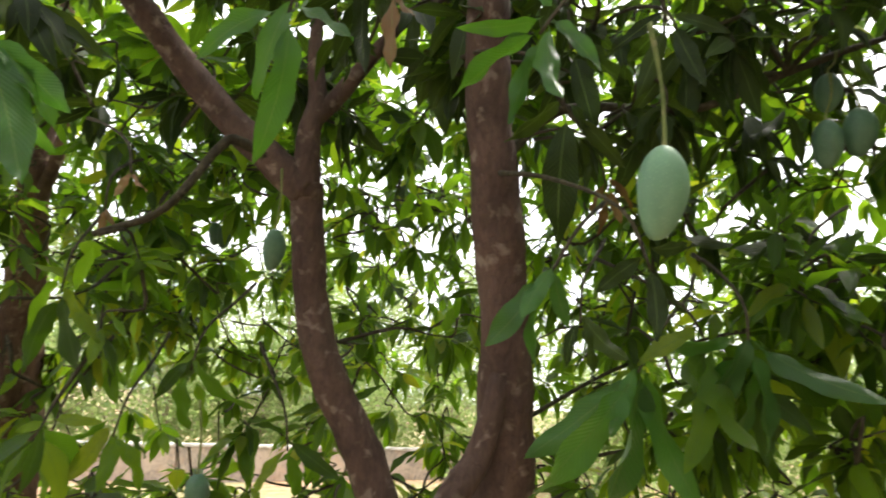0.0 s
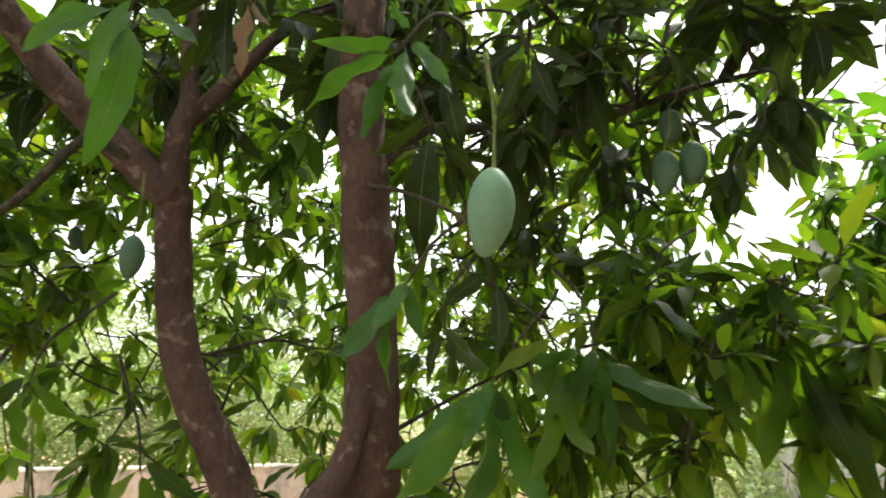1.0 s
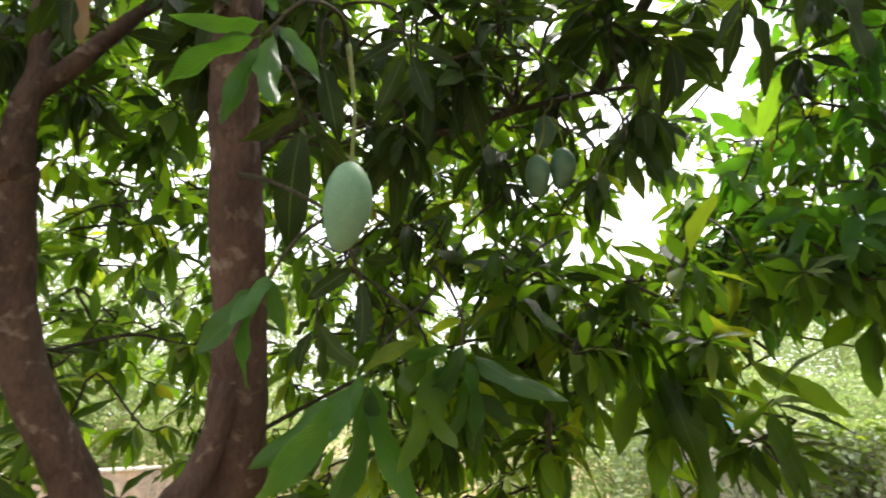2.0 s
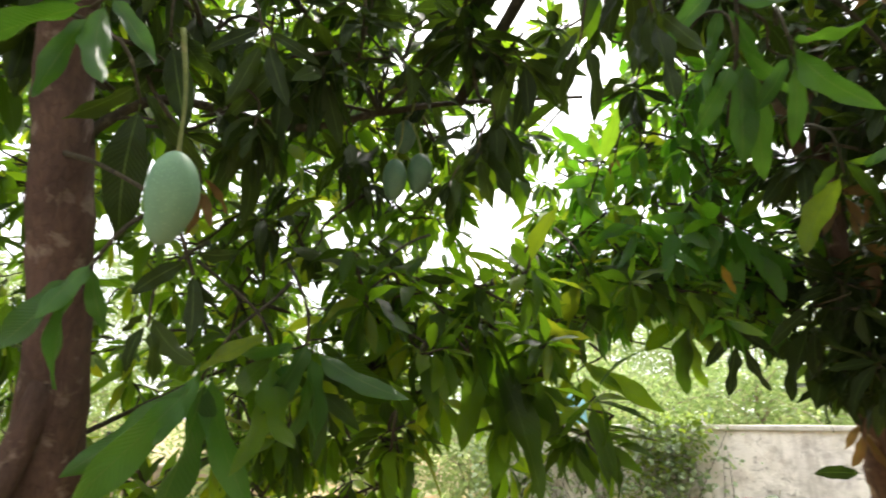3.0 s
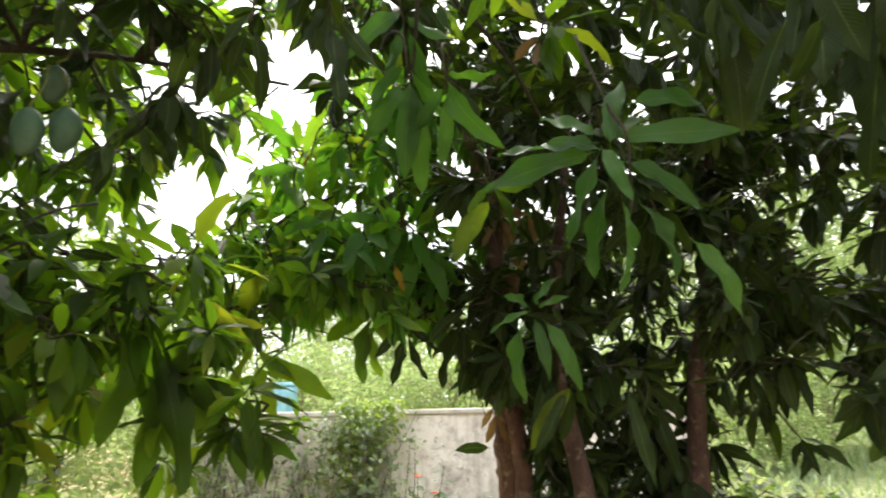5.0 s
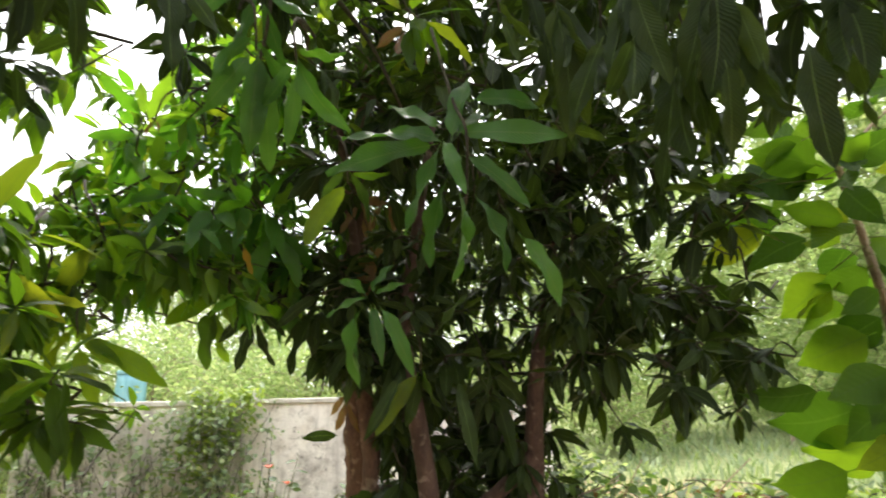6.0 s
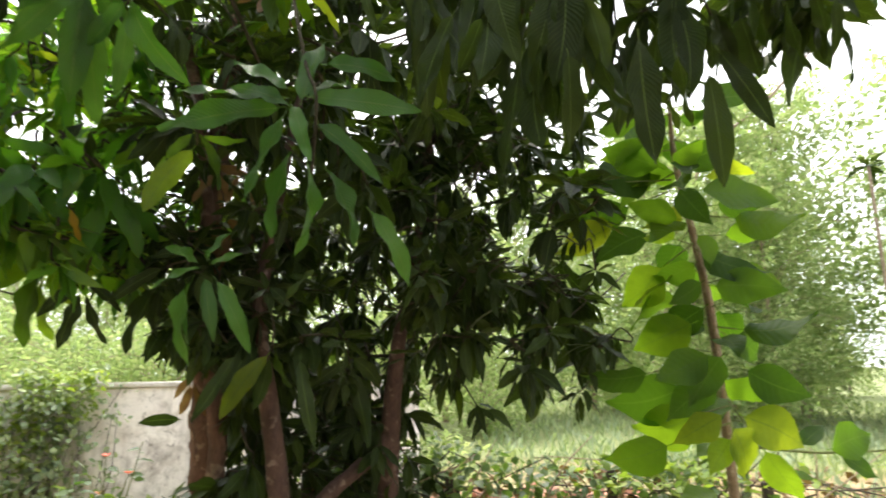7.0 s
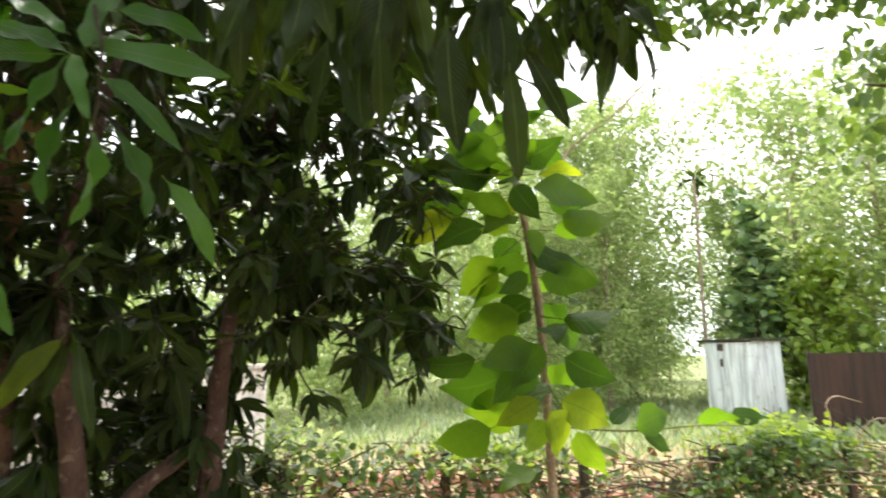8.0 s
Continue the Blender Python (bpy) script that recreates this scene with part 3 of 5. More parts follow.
limb_nodes = [Vector(p) for p in ((-0.95, 1.4, 3.1), (-0.47, 1.66, 2.5), (-0.2, 1.76, 3.2), (0.4, 2.0, 3.2), (0.42, 1.4, 3.3), (1.17, 1.63, 2.5), (2.0, 1.7, 2.8),
                                  (1.5, 2.1, 1.95), (2.2, 2.1, 2.0), (0.9, 1.95, 1.8), (-0.6, 1.5, 2.0), (0.4, 1.6, 2.2), (-0.1, 1.9, 1.7), (0.0, 3.0, 2.6), (1.0, 3.2, 2.8), (-1.2, 2.8, 2.4))]
crown("crown", mango_tree, 3, [
    (540, (-2.4, 2.0, 1.0), (1.4, 3.4, 3.6), 1.9),
    (500, (-3.4, 3.2, 1.7), (2.2, 5.2, 4.6), 1.9),
    (225, (-2.4, 1.5, 1.15), (-0.5, 2.8, 3.2), 1.7),
    (110, (-1.0, 1.95, 2.5), (0.7, 2.7, 3.6), 1.7),
    (330, (0.9, 1.9, 1.25), (3.0, 3.2, 3.6), 1.9),
    (70, (1.0, 1.45, 1.5), (2.4, 2.1, 2.1), 1.6),
    (200, (-1.9, 0.7, 2.6), (2.8, 2.6, 3.7), 1.35),
    # Unseen whorls over and behind the camera, added to shade the near leaves.
    (260, (-2.4, -2.0, 2.8), (2.6, 0.6, 3.8), 1.25),
    (170, (-0.8, 2.9, 1.9), (1.8, 4.6, 4.4), 1.9),
    # Higher roof of whorls out of view, added to block more sky light.
    (300, (-3.2, -2.2, 3.7), (1.9, 1.4, 4.8), 1.9),
], 0.155, CROWN_LANCE, MANGO_LEAF, limb_nodes, 1.12)
# Boughs in the darkened leaf, whose colour stands for shade under the crown.
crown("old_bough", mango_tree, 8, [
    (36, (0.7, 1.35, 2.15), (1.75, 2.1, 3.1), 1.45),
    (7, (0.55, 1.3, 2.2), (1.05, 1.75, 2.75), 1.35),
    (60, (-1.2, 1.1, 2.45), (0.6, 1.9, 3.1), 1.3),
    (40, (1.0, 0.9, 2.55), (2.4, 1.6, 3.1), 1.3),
], 0.16, CROWN_LANCE, SHADED_LEAF, limb_nodes, 1.15)


# The low bough's shade comes from the darkened leaf colour too.
crown("low_bough", mango_tree, 9, [(44, (2.0, -0.7, 2.42), (2.8, 0.4, 3.0), 1.2), (20, (1.6, -0.9, 2.55), (2.3, -0.3, 3.0), 1.15)], 0.19, LANCE, SHADED_LEAF, [(2.0, 1.7, 2.8), (1.6, 0.6, 3.1), (2.1, -0.2, 3.0)], 1.0)
stem("limb", [(1.45, 1.66, 2.62), (1.6, 0.9, 3.05), (1.9, 0.2, 3.12), (2.3, -0.5, 2.9)], [0.02, 0.018, 0.014, 0.007], TWIG, mango_tree, 8, 6, 0.12)


# ---- the shaded mango tree ----
shaded_tree = thing("mango_tree", "dark shaded mango tree with slender grey-brown stems and dense foliage", "tree")
stem("trunk", [(3.38, 1.64, -0.1), (3.33, 1.62, 0.6), (3.275, 1.598, 1.197), (3.176, 1.563, 1.552), (3.103, 1.535, 2.007), (3.046, 1.487, 2.48), (3.0, 1.4, 3.2)],
     [0.10, 0.085, 0.072, 0.064, 0.055, 0.048, 0.035], RED_BARK, shaded_tree, 18, 14, 0.3)
stem("trunk", [(3.31, 1.55, -0.1), (3.26, 1.55, 0.5), (3.23, 1.53, 1.0), (3.19, 1.49, 1.35), (3.06, 1.47, 1.75), (3.0, 1.46, 2.15), (2.93, 1.5, 2.7), (2.8, 1.55, 3.2)],
     [0.06, 0.052, 0.046, 0.042, 0.038, 0.033, 0.027, 0.018], RED_BARK, shaded_tree, 12, 10, 0.25)
stem("trunk", [(3.3, 1.2, -0.1), (3.2, 1.15, 0.7), (3.11, 1.14, 1.141), (3.007, 1.154, 1.546), (2.949, 1.164, 1.769), (2.903, 1.117, 2.035), (2.9, 1.0, 2.7)],
     [0.06, 0.05, 0.043, 0.036, 0.03, 0.026, 0.015], BARK, shaded_tree, 10, 8, 0.14)
stem("trunk", [(3.62, 0.9, -0.1), (3.6, 0.88, 0.6), (3.564, 0.852, 1.071), (3.475, 0.796, 1.529), (3.432, 0.748, 1.78), (3.399, 0.676, 2.03), (3.3, 0.55, 2.7)],
     [0.06, 0.055, 0.048, 0.04, 0.032, 0.026, 0.014], BARK, shaded_tree, 10, 8, 0.14)
stem("limb", [(3.30, 1.15, 0.95), (3.379, 1.037, 1.096), (3.46, 0.879, 1.236), (3.50, 0.82, 1.32)], [0.035, 0.034, 0.032, 0.03], BARK, shaded_tree, 10, 6, 0.2)
shade_nodes = [Vector(p) for p in ((3.0, 1.4, 3.0), (2.9, 1.0, 2.6), (3.3, 0.55, 2.6), (3.1, 1.5, 2.0), (3.4, 0.7, 1.9), (2.93, 1.15, 1.8), (3.7, 0.2, 2.0), (3.9, 1.2, 2.2))]
# Shade within this tree is painted in through the darkened leaf.
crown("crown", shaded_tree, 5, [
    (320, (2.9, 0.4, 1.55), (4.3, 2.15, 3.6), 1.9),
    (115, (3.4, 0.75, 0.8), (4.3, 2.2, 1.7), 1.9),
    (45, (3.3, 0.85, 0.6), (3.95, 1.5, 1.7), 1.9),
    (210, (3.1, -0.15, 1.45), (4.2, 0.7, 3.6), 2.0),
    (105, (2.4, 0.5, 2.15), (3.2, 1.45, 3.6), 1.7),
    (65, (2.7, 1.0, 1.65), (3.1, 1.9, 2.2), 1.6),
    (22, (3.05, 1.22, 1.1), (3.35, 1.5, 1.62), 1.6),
    # High top whorls, added to block sky light from the leaves below.
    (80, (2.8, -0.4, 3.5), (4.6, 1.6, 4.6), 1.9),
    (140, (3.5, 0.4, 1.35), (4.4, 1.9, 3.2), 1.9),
], 0.155, CROWN_LANCE, SHADED_LEAF, shade_nodes, 1.15)
# Bough that looks lit because its leaf copy is painted brighter.
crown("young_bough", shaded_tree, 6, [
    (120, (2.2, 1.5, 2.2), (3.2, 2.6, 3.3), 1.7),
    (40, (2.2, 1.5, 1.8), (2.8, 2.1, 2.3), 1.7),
], 0.155, CROWN_LANCE, SUNLIT_LEAF, shade_nodes, 1.1)


# ---- the broad-leaved sapling ----
sapling = thing("sapling", "young broad-leaved sapling with a thin pale stem and large green leaves", "sapling")
SAP_LINE = [(4.35, -0.74, -0.1), (4.28, -0.72, 0.5), (4.11, -0.688, 0.986), (3.717, -0.607, 1.716), (3.519, -0.542, 2.061), (3.317, -0.46, 2.4), (3.171, -0.436, 2.6)]
stem("stem", SAP_LINE, [0.03, 0.027, 0.024, 0.02, 0.016, 0.012, 0.006], SAPLING_BARK, sapling, 10, 8, 0.08)


# ---- fruit ----
def mango_fruit(bottom, top, stalk_top, thick, label, squash=0.85, skin=None):
    bottom, top, stalk_top = Vector(bottom), Vector(top), Vector(stalk_top)
    ob = thing("mango", label, "fruit", tuple(bottom), group="mangoes on the tree")
    bm = bmesh.new()
    bmesh.ops.create_uvsphere(bm, u_segments=28, v_segments=20, radius=1.0)
    h = (top - bottom).length
    for v in bm.verts:
        x, y, z = v.co
        belly = 1 + 0.12 * math.sin((z + 0.2) * 2.0) - 0.05 * z
        v.co = Vector((x * thick * belly + 0.10 * thick * (1 - z * z) * 0.6 - 0.12 * thick * max(0, -z) ** 2, y * thick * squash * belly, z * h / 2))
    for f in bm.faces:
        f.smooth = True
    turn = (top - bottom).to_track_quat("Z", "Y").to_matrix().to_4x4()
    bmesh.ops.transform(bm, matrix=Matrix.Translation((top - bottom) / 2) @ turn, verts=bm.verts)
    part("fruit", bm, skin or MANGO_SKIN, ob)
    bm = bmesh.new()
    tube(bm, [top - bottom - (top - bottom) * 0.02, (top - bottom) * 1.1, (top * 0.5 + stalk_top * 0.5) - bottom + Vector((0.006, 0, 0)), stalk_top - bottom], [0.004, 0.0028, 0.0025, 0.004], 7, 5, 0.05)
    part("stalk", bm, GREEN_TWIG, ob, "thin green fruit stalk")
    return ob


mango_fruit((0.668, 0.955, 1.842), (0.674, 0.926, 1.965), (0.66, 0.91, 2.14), 0.032, "pale green unripe mango hanging on a thin stalk")


# ---- near sprays of leaves ----
spray(mango_tree, GLOSSY_MESH, (0.12, 0.94, 2.21), [(0.13, 0.96, 1.97), (0.01, 0.88, 2.12), (0.23, 0.94, 2.16), (0.10, 0.91, 2.08)])
spray(mango_tree, DRY_MESH, (0.26, 1.03, 2.31), [(0.27, 1.01, 2.15), (0.30, 1.03, 2.25)])
spray(mango_tree, GLOSSY_MESH, (-0.40, 0.92, 2.18), [(-0.26, 1.00, 2.08), (-0.30, 0.99, 2.05), (-0.33, 0.99, 2.01), (-0.30, 0.96, 1.92)])
spray(mango_tree, GLOSSY_MESH, (0.52, 1.08, 2.26), [(0.35, 1.08, 2.15), (0.46, 1.08, 2.08), (0.55, 1.08, 2.11), (0.62, 1.06, 2.18), (0.41, 1.04, 2.20), (0.48, 1.08, 2.37)])
spray(mango_tree, GLOSSY_MESH, (0.54, 1.27, 1.86), [(0.41, 1.30, 1.74), (0.47, 1.31, 1.70), (0.58, 1.31, 1.77), (0.50, 1.25, 1.77)], 1.12)
# The darkest sprays from here on carry the crown's inner shade in leaf colour.
spray(mango_tree, SHADED_MESH, (0.71, 1.20, 1.87), [(0.72, 1.21, 1.74), (0.76, 1.23, 1.78), (0.62, 1.21, 1.82), (0.79, 1.22, 1.90)], 1.15)
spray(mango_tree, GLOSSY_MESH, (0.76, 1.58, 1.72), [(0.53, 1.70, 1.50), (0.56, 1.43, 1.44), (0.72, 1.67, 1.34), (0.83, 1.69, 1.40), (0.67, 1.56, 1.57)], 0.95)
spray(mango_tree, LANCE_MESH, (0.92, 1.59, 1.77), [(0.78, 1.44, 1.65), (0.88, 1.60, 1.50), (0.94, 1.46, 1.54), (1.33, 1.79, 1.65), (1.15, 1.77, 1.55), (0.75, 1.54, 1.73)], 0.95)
spray(mango_tree, SHADED_MESH, (0.58, 1.31, 2.23), [(0.56, 1.34, 1.95), (0.71, 1.39, 2.13), (0.65, 1.33, 2.18), (0.46, 1.34, 2.16)])
spray(mango_tree, SHADED_MESH, (0.85, 1.40, 2.42), [(0.87, 1.48, 2.22), (0.95, 1.44, 2.29), (0.76, 1.40, 2.27), (0.91, 1.39, 2.49)])
spray(mango_tree, DRY_MESH, (0.71, 1.65, 2.19), [(0.69, 1.66, 2.06), (0.74, 1.63, 2.08), (0.66, 1.63, 2.11), (0.78, 1.69, 2.16)])
spray(mango_tree, DRY_MESH, (-0.53, 1.48, 2.17), [(-0.53, 1.44, 2.08), (-0.46, 1.45, 2.09)])
spray(mango_tree, DRY_MESH, (-0.67, 1.58, 2.10), [(-0.68, 1.60, 2.02), (-0.62, 1.57, 2.04)])
spray(shaded_tree, DRY_MESH, (2.89, 1.32, 2.18), [(2.87, 1.38, 2.02), (2.94, 1.29, 2.06), (2.80, 1.39, 2.10), (3.01, 1.26, 2.16), (2.90, 1.32, 1.96), (2.83, 1.30, 2.31)])
spray(shaded_tree, DRY_MESH, (2.82, 1.31, 2.39), [(2.75, 1.36, 2.24), (2.89, 1.29, 2.27), (2.87, 1.21, 2.37)])
spray(mango_tree, DRY_MESH, (2.04, 1.60, 2.50), [(2.01, 1.61, 2.43), (2.07, 1.60, 2.47)])
spray(shaded_tree, DRY_MESH, (2.88, 1.22, 2.40), [(2.85, 1.28, 2.28), (2.92, 1.19, 2.26), (2.87, 1.36, 2.39)])
spray(mango_tree, DRY_MESH, (2.39, 0.83, 2.81), [(2.35, 0.86, 2.66), (2.37, 0.77, 2.68), (2.33, 0.92, 2.73)])
spray(shaded_tree, DRY_MESH, (3.07, 1.55, 1.57), [(3.11, 1.60, 1.40), (3.12, 1.51, 1.42), (3.02, 1.59, 1.50)])
spray(mango_tree, SHADED_MESH, (0.60, 1.46, 2.49), [(0.56, 1.51, 2.31), (0.66, 1.44, 2.26), (0.74, 1.41, 2.34), (0.52, 1.48, 2.36), (0.69, 1.44, 2.44)], 1.15)
spray(mango_tree, SHADED_MESH, (0.83, 1.49, 2.52), [(0.80, 1.59, 2.41), (0.89, 1.55, 2.38), (0.96, 1.47, 2.41), (0.75, 1.60, 2.51)], 1.2)
spray(mango_tree, SHADED_MESH, (0.63, 1.60, 1.83), [(0.59, 1.58, 1.73), (0.68, 1.57, 1.69), (0.74, 1.61, 1.74), (0.58, 1.66, 1.81)], 1.15)
spray(mango_tree, LANCE_MESH, (-0.71, 1.54, 1.86), [(-0.64, 1.59, 1.62), (-0.81, 1.61, 1.67), (-0.61, 1.59, 1.72), (-0.84, 1.56, 1.79)])
spray(mango_tree, LANCE_MESH, (-0.57, 1.66, 1.50), [(-0.47, 1.67, 1.37), (-0.42, 1.64, 1.46), (-0.57, 1.67, 1.36), (-0.67, 1.62, 1.38), (-0.65, 1.62, 1.48)])
spray(mango_tree, LANCE_MESH, (-0.37, 1.64, 1.68), [(-0.44, 1.71, 1.50), (-0.30, 1.65, 1.52), (-0.42, 1.58, 1.60), (-0.23, 1.62, 1.57)])
spray(mango_tree, LANCE_MESH, (-0.15, 1.82, 1.48), [(-0.23, 1.79, 1.36), (-0.14, 1.89, 1.33), (0.00, 1.84, 1.40), (-0.20, 1.78, 1.47)])
spray(mango_tree, LANCE_MESH, (-0.81, 1.73, 1.49), [(-0.84, 1.70, 1.36), (-0.79, 1.81, 1.37), (-0.90, 1.69, 1.49), (-0.67, 1.69, 1.53)])
spray(mango_tree, SHADED_MESH, (1.22, 1.75, 2.47), [(1.10, 1.71, 2.33), (1.24, 1.74, 2.29), (1.36, 1.75, 2.38), (1.16, 1.74, 2.52), (1.31, 1.70, 2.51)])
spray(mango_tree, SHADED_MESH, (1.39, 1.72, 2.68), [(1.26, 1.69, 2.48), (1.43, 1.76, 2.50), (1.46, 1.71, 2.60), (1.28, 1.74, 2.71)])
spray(mango_tree, LANCE_MESH, (1.30, 1.89, 2.03), [(1.20, 1.86, 1.86), (1.36, 1.93, 1.86), (1.50, 1.94, 2.01), (1.15, 1.84, 2.03), (1.45, 1.92, 2.14)])
spray(mango_tree, LANCE_MESH, (1.50, 2.05, 1.98), [(1.37, 2.08, 1.83), (1.47, 2.07, 1.76), (1.59, 2.07, 1.81), (1.36, 1.99, 1.96), (1.62, 2.03, 1.96)])
spray(mango_tree, LANCE_MESH, (1.77, 1.96, 1.90), [(1.59, 1.97, 1.69), (1.76, 2.11, 1.55), (1.87, 2.11, 1.50), (1.97, 2.04, 1.56), (1.60, 1.89, 1.82), (1.88, 1.95, 1.73)])
spray(mango_tree, LANCE_MESH, (1.60, 1.79, 1.85), [(1.39, 1.84, 1.70), (1.43, 1.85, 1.60), (1.54, 1.85, 1.51), (1.75, 1.92, 1.42), (1.78, 1.77, 1.43), (1.86, 1.71, 1.50), (1.66, 1.92, 1.55)])
spray(mango_tree, LANCE_MESH, (2.02, 1.84, 1.80), [(2.33, 1.77, 1.64), (2.14, 1.91, 1.55), (2.16, 1.79, 1.70), (1.97, 1.93, 1.64), (1.88, 1.90, 1.76)])
spray(mango_tree, LANCE_MESH, (2.04, 1.79, 2.12), [(1.93, 1.92, 1.90), (2.10, 1.86, 1.90), (2.17, 1.77, 1.95), (2.26, 1.68, 1.94), (2.27, 1.64, 2.11), (2.00, 1.88, 2.00)])
spray(mango_tree, LANCE_MESH, (2.61, 1.85, 2.01), [(2.58, 1.99, 1.71), (2.67, 1.96, 1.72), (2.41, 1.93, 1.85), (2.75, 1.87, 1.82), (2.79, 1.82, 1.99)])
spray(mango_tree, GLOSSY_MESH, (0.98, 1.53, 1.76), [(0.88, 1.59, 1.67), (1.01, 1.62, 1.54), (1.04, 1.55, 1.55), (1.17, 1.51, 1.62), (0.82, 1.60, 1.73), (0.92, 1.53, 1.59)])
spray(mango_tree, SHADED_MESH, (1.37, 1.91, 2.08), [(0.99, 2.04, 2.16), (1.55, 1.89, 2.07), (1.21, 1.92, 1.98), (1.43, 1.89, 2.20), (1.28, 1.95, 2.18)])
spray(mango_tree, SHADED_MESH, (0.80, 1.33, 2.45), [(0.74, 1.40, 2.30), (0.85, 1.29, 2.28), (0.93, 1.33, 2.42), (0.69, 1.32, 2.39)])
spray(mango_tree, SHADED_MESH, (1.38, 1.40, 2.32), [(1.33, 1.48, 2.22), (1.42, 1.43, 2.16), (1.47, 1.34, 2.18), (1.31, 1.33, 2.43), (1.45, 1.35, 2.40), (1.26, 1.42, 2.34)])
spray(mango_tree, SHADED_MESH, (1.54, 1.46, 2.65), [(1.50, 1.54, 2.50), (1.64, 1.50, 2.52), (1.69, 1.40, 2.53), (1.39, 1.46, 2.58), (1.69, 1.43, 2.74)])
spray(mango_tree, SHADED_MESH, (1.57, 0.93, 2.49), [(1.60, 0.91, 2.25), (1.70, 0.92, 2.40), (1.50, 0.95, 2.35), (1.59, 0.98, 2.37)])
spray(mango_tree, SHADED_MESH, (1.39, 0.96, 2.38), [(1.48, 0.97, 2.23), (1.39, 1.03, 2.26), (1.34, 1.00, 2.31)])
spray(mango_tree, GLOSSY_MESH, (1.82, 0.92, 2.44), [(1.95, 0.97, 2.16), (1.74, 0.98, 2.24), (1.93, 0.89, 2.33), (1.70, 0.99, 2.33), (1.89, 0.99, 2.19)])
spray(mango_tree, GLOSSY_MESH, (1.85, 0.96, 2.64), [(1.85, 1.03, 2.48), (1.94, 0.95, 2.44), (1.96, 0.90, 2.57), (1.71, 1.00, 2.52)])
# Several sprays below use the brightened leaf to stand for sunlit shoots.
spray(mango_tree, SUNLIT_MESH, (2.13, 1.77, 2.58), [(1.93, 1.76, 2.66), (2.07, 1.76, 2.72), (2.16, 1.67, 2.79), (2.29, 1.69, 2.69), (2.30, 1.68, 2.56), (2.12, 1.74, 2.43), (1.98, 1.85, 2.48)], 1.1)
spray(mango_tree, SUNLIT_MESH, (2.22, 1.69, 2.31), [(2.07, 1.82, 2.27), (2.16, 1.77, 2.14), (2.30, 1.61, 2.17), (2.42, 1.59, 2.32), (2.25, 1.65, 2.46), (2.06, 1.70, 2.37)])
spray(mango_tree, SHADED_MESH, (2.42, 1.52, 2.46), [(2.34, 1.61, 2.31), (2.46, 1.53, 2.26), (2.57, 1.46, 2.42), (2.45, 1.43, 2.54), (2.30, 1.51, 2.56)])
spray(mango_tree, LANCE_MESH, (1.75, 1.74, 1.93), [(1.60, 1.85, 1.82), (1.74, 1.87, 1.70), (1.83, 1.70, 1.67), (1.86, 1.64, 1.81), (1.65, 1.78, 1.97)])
spray(mango_tree, SUNLIT_MESH, (2.37, 1.67, 2.23), [(2.27, 1.81, 2.22), (2.34, 1.75, 2.05), (2.46, 1.60, 2.09), (2.53, 1.54, 2.23), (2.41, 1.61, 2.35), (2.20, 1.72, 2.30)])
spray(mango_tree, SUNLIT_MESH, (2.53, 1.51, 2.23), [(2.72, 1.41, 2.10), (2.61, 1.45, 2.00), (2.49, 1.61, 1.94), (2.57, 1.45, 2.37), (2.41, 1.62, 2.18)])
stem('twig', [(1.98, 0.44, 2.00), (1.95, 0.42, 2.15), (1.99, 0.47, 2.26), (2.10, 0.58, 2.55)], [0.003, 0.0035, 0.004, 0.005], TWIG, mango_tree, 7, 5, 0.1)
# a glossy whorl of new leaves on a drooping twig, and the ones under it
def near_whorl(tree, meshes, pairs, wide=0.98, lean=0.6):
    for base, tip in pairs:
        leaf_part(tree, meshes, base, tip, wide=wide, face=EYE, lean=lean)


near_whorl(mango_tree, GLOSSY_MESH, [
    ((1.955, 0.479, 2.153), (1.926, 0.569, 1.940)),
    ((1.987, 0.488, 2.070), (1.990, 0.560, 1.880)),
    ((1.964, 0.464, 2.146), (2.007, 0.449, 2.343)),
    ((1.957, 0.480, 2.148), (1.886, 0.405, 2.030)),
    ((1.959, 0.454, 2.164), (2.050, 0.223, 2.148)),
    ((1.950, 0.482, 2.160), (1.847, 0.677, 2.163)),
    ((1.954, 0.492, 2.143), (1.874, 0.743, 2.098)),
    ((1.982, 0.449, 2.117), (2.027, 0.291, 2.033)),
    ((1.944, 0.478, 2.175), (1.934, 0.612, 2.260)),
    ((1.945, 0.411, 2.222), (2.089, 0.269, 2.283)),
    ((2.003, 0.465, 2.049), (2.035, 0.473, 1.837)),
    ((2.019, 0.435, 2.034), (2.102, 0.378, 1.870)),
    ((2.070, 0.356, 1.946), (2.202, 0.256, 1.800)),
    ((1.962, 0.477, 2.139), (1.852, 0.531, 2.167)),
    ((1.964, 0.450, 2.157), (2.060, 0.398, 2.280)),
])
near_whorl(mango_tree, GLOSSY_MESH, [
    ((2.007, 0.700, 1.834), (1.944, 0.627, 1.886)),
    ((2.005, 0.707, 1.824), (1.952, 0.797, 1.796)),
    ((2.000, 0.721, 1.805), (1.979, 0.775, 1.629)),
    ((2.019, 0.687, 1.804), (2.058, 0.590, 1.664)),
    ((2.010, 0.704, 1.805), (1.995, 0.647, 1.686)),
    ((2.011, 0.695, 1.830), (1.997, 0.607, 1.848)),
    ((1.993, 0.733, 1.799), (2.044, 0.766, 1.647)),
    ((2.001, 0.712, 1.831), (1.893, 0.689, 1.848)),
])
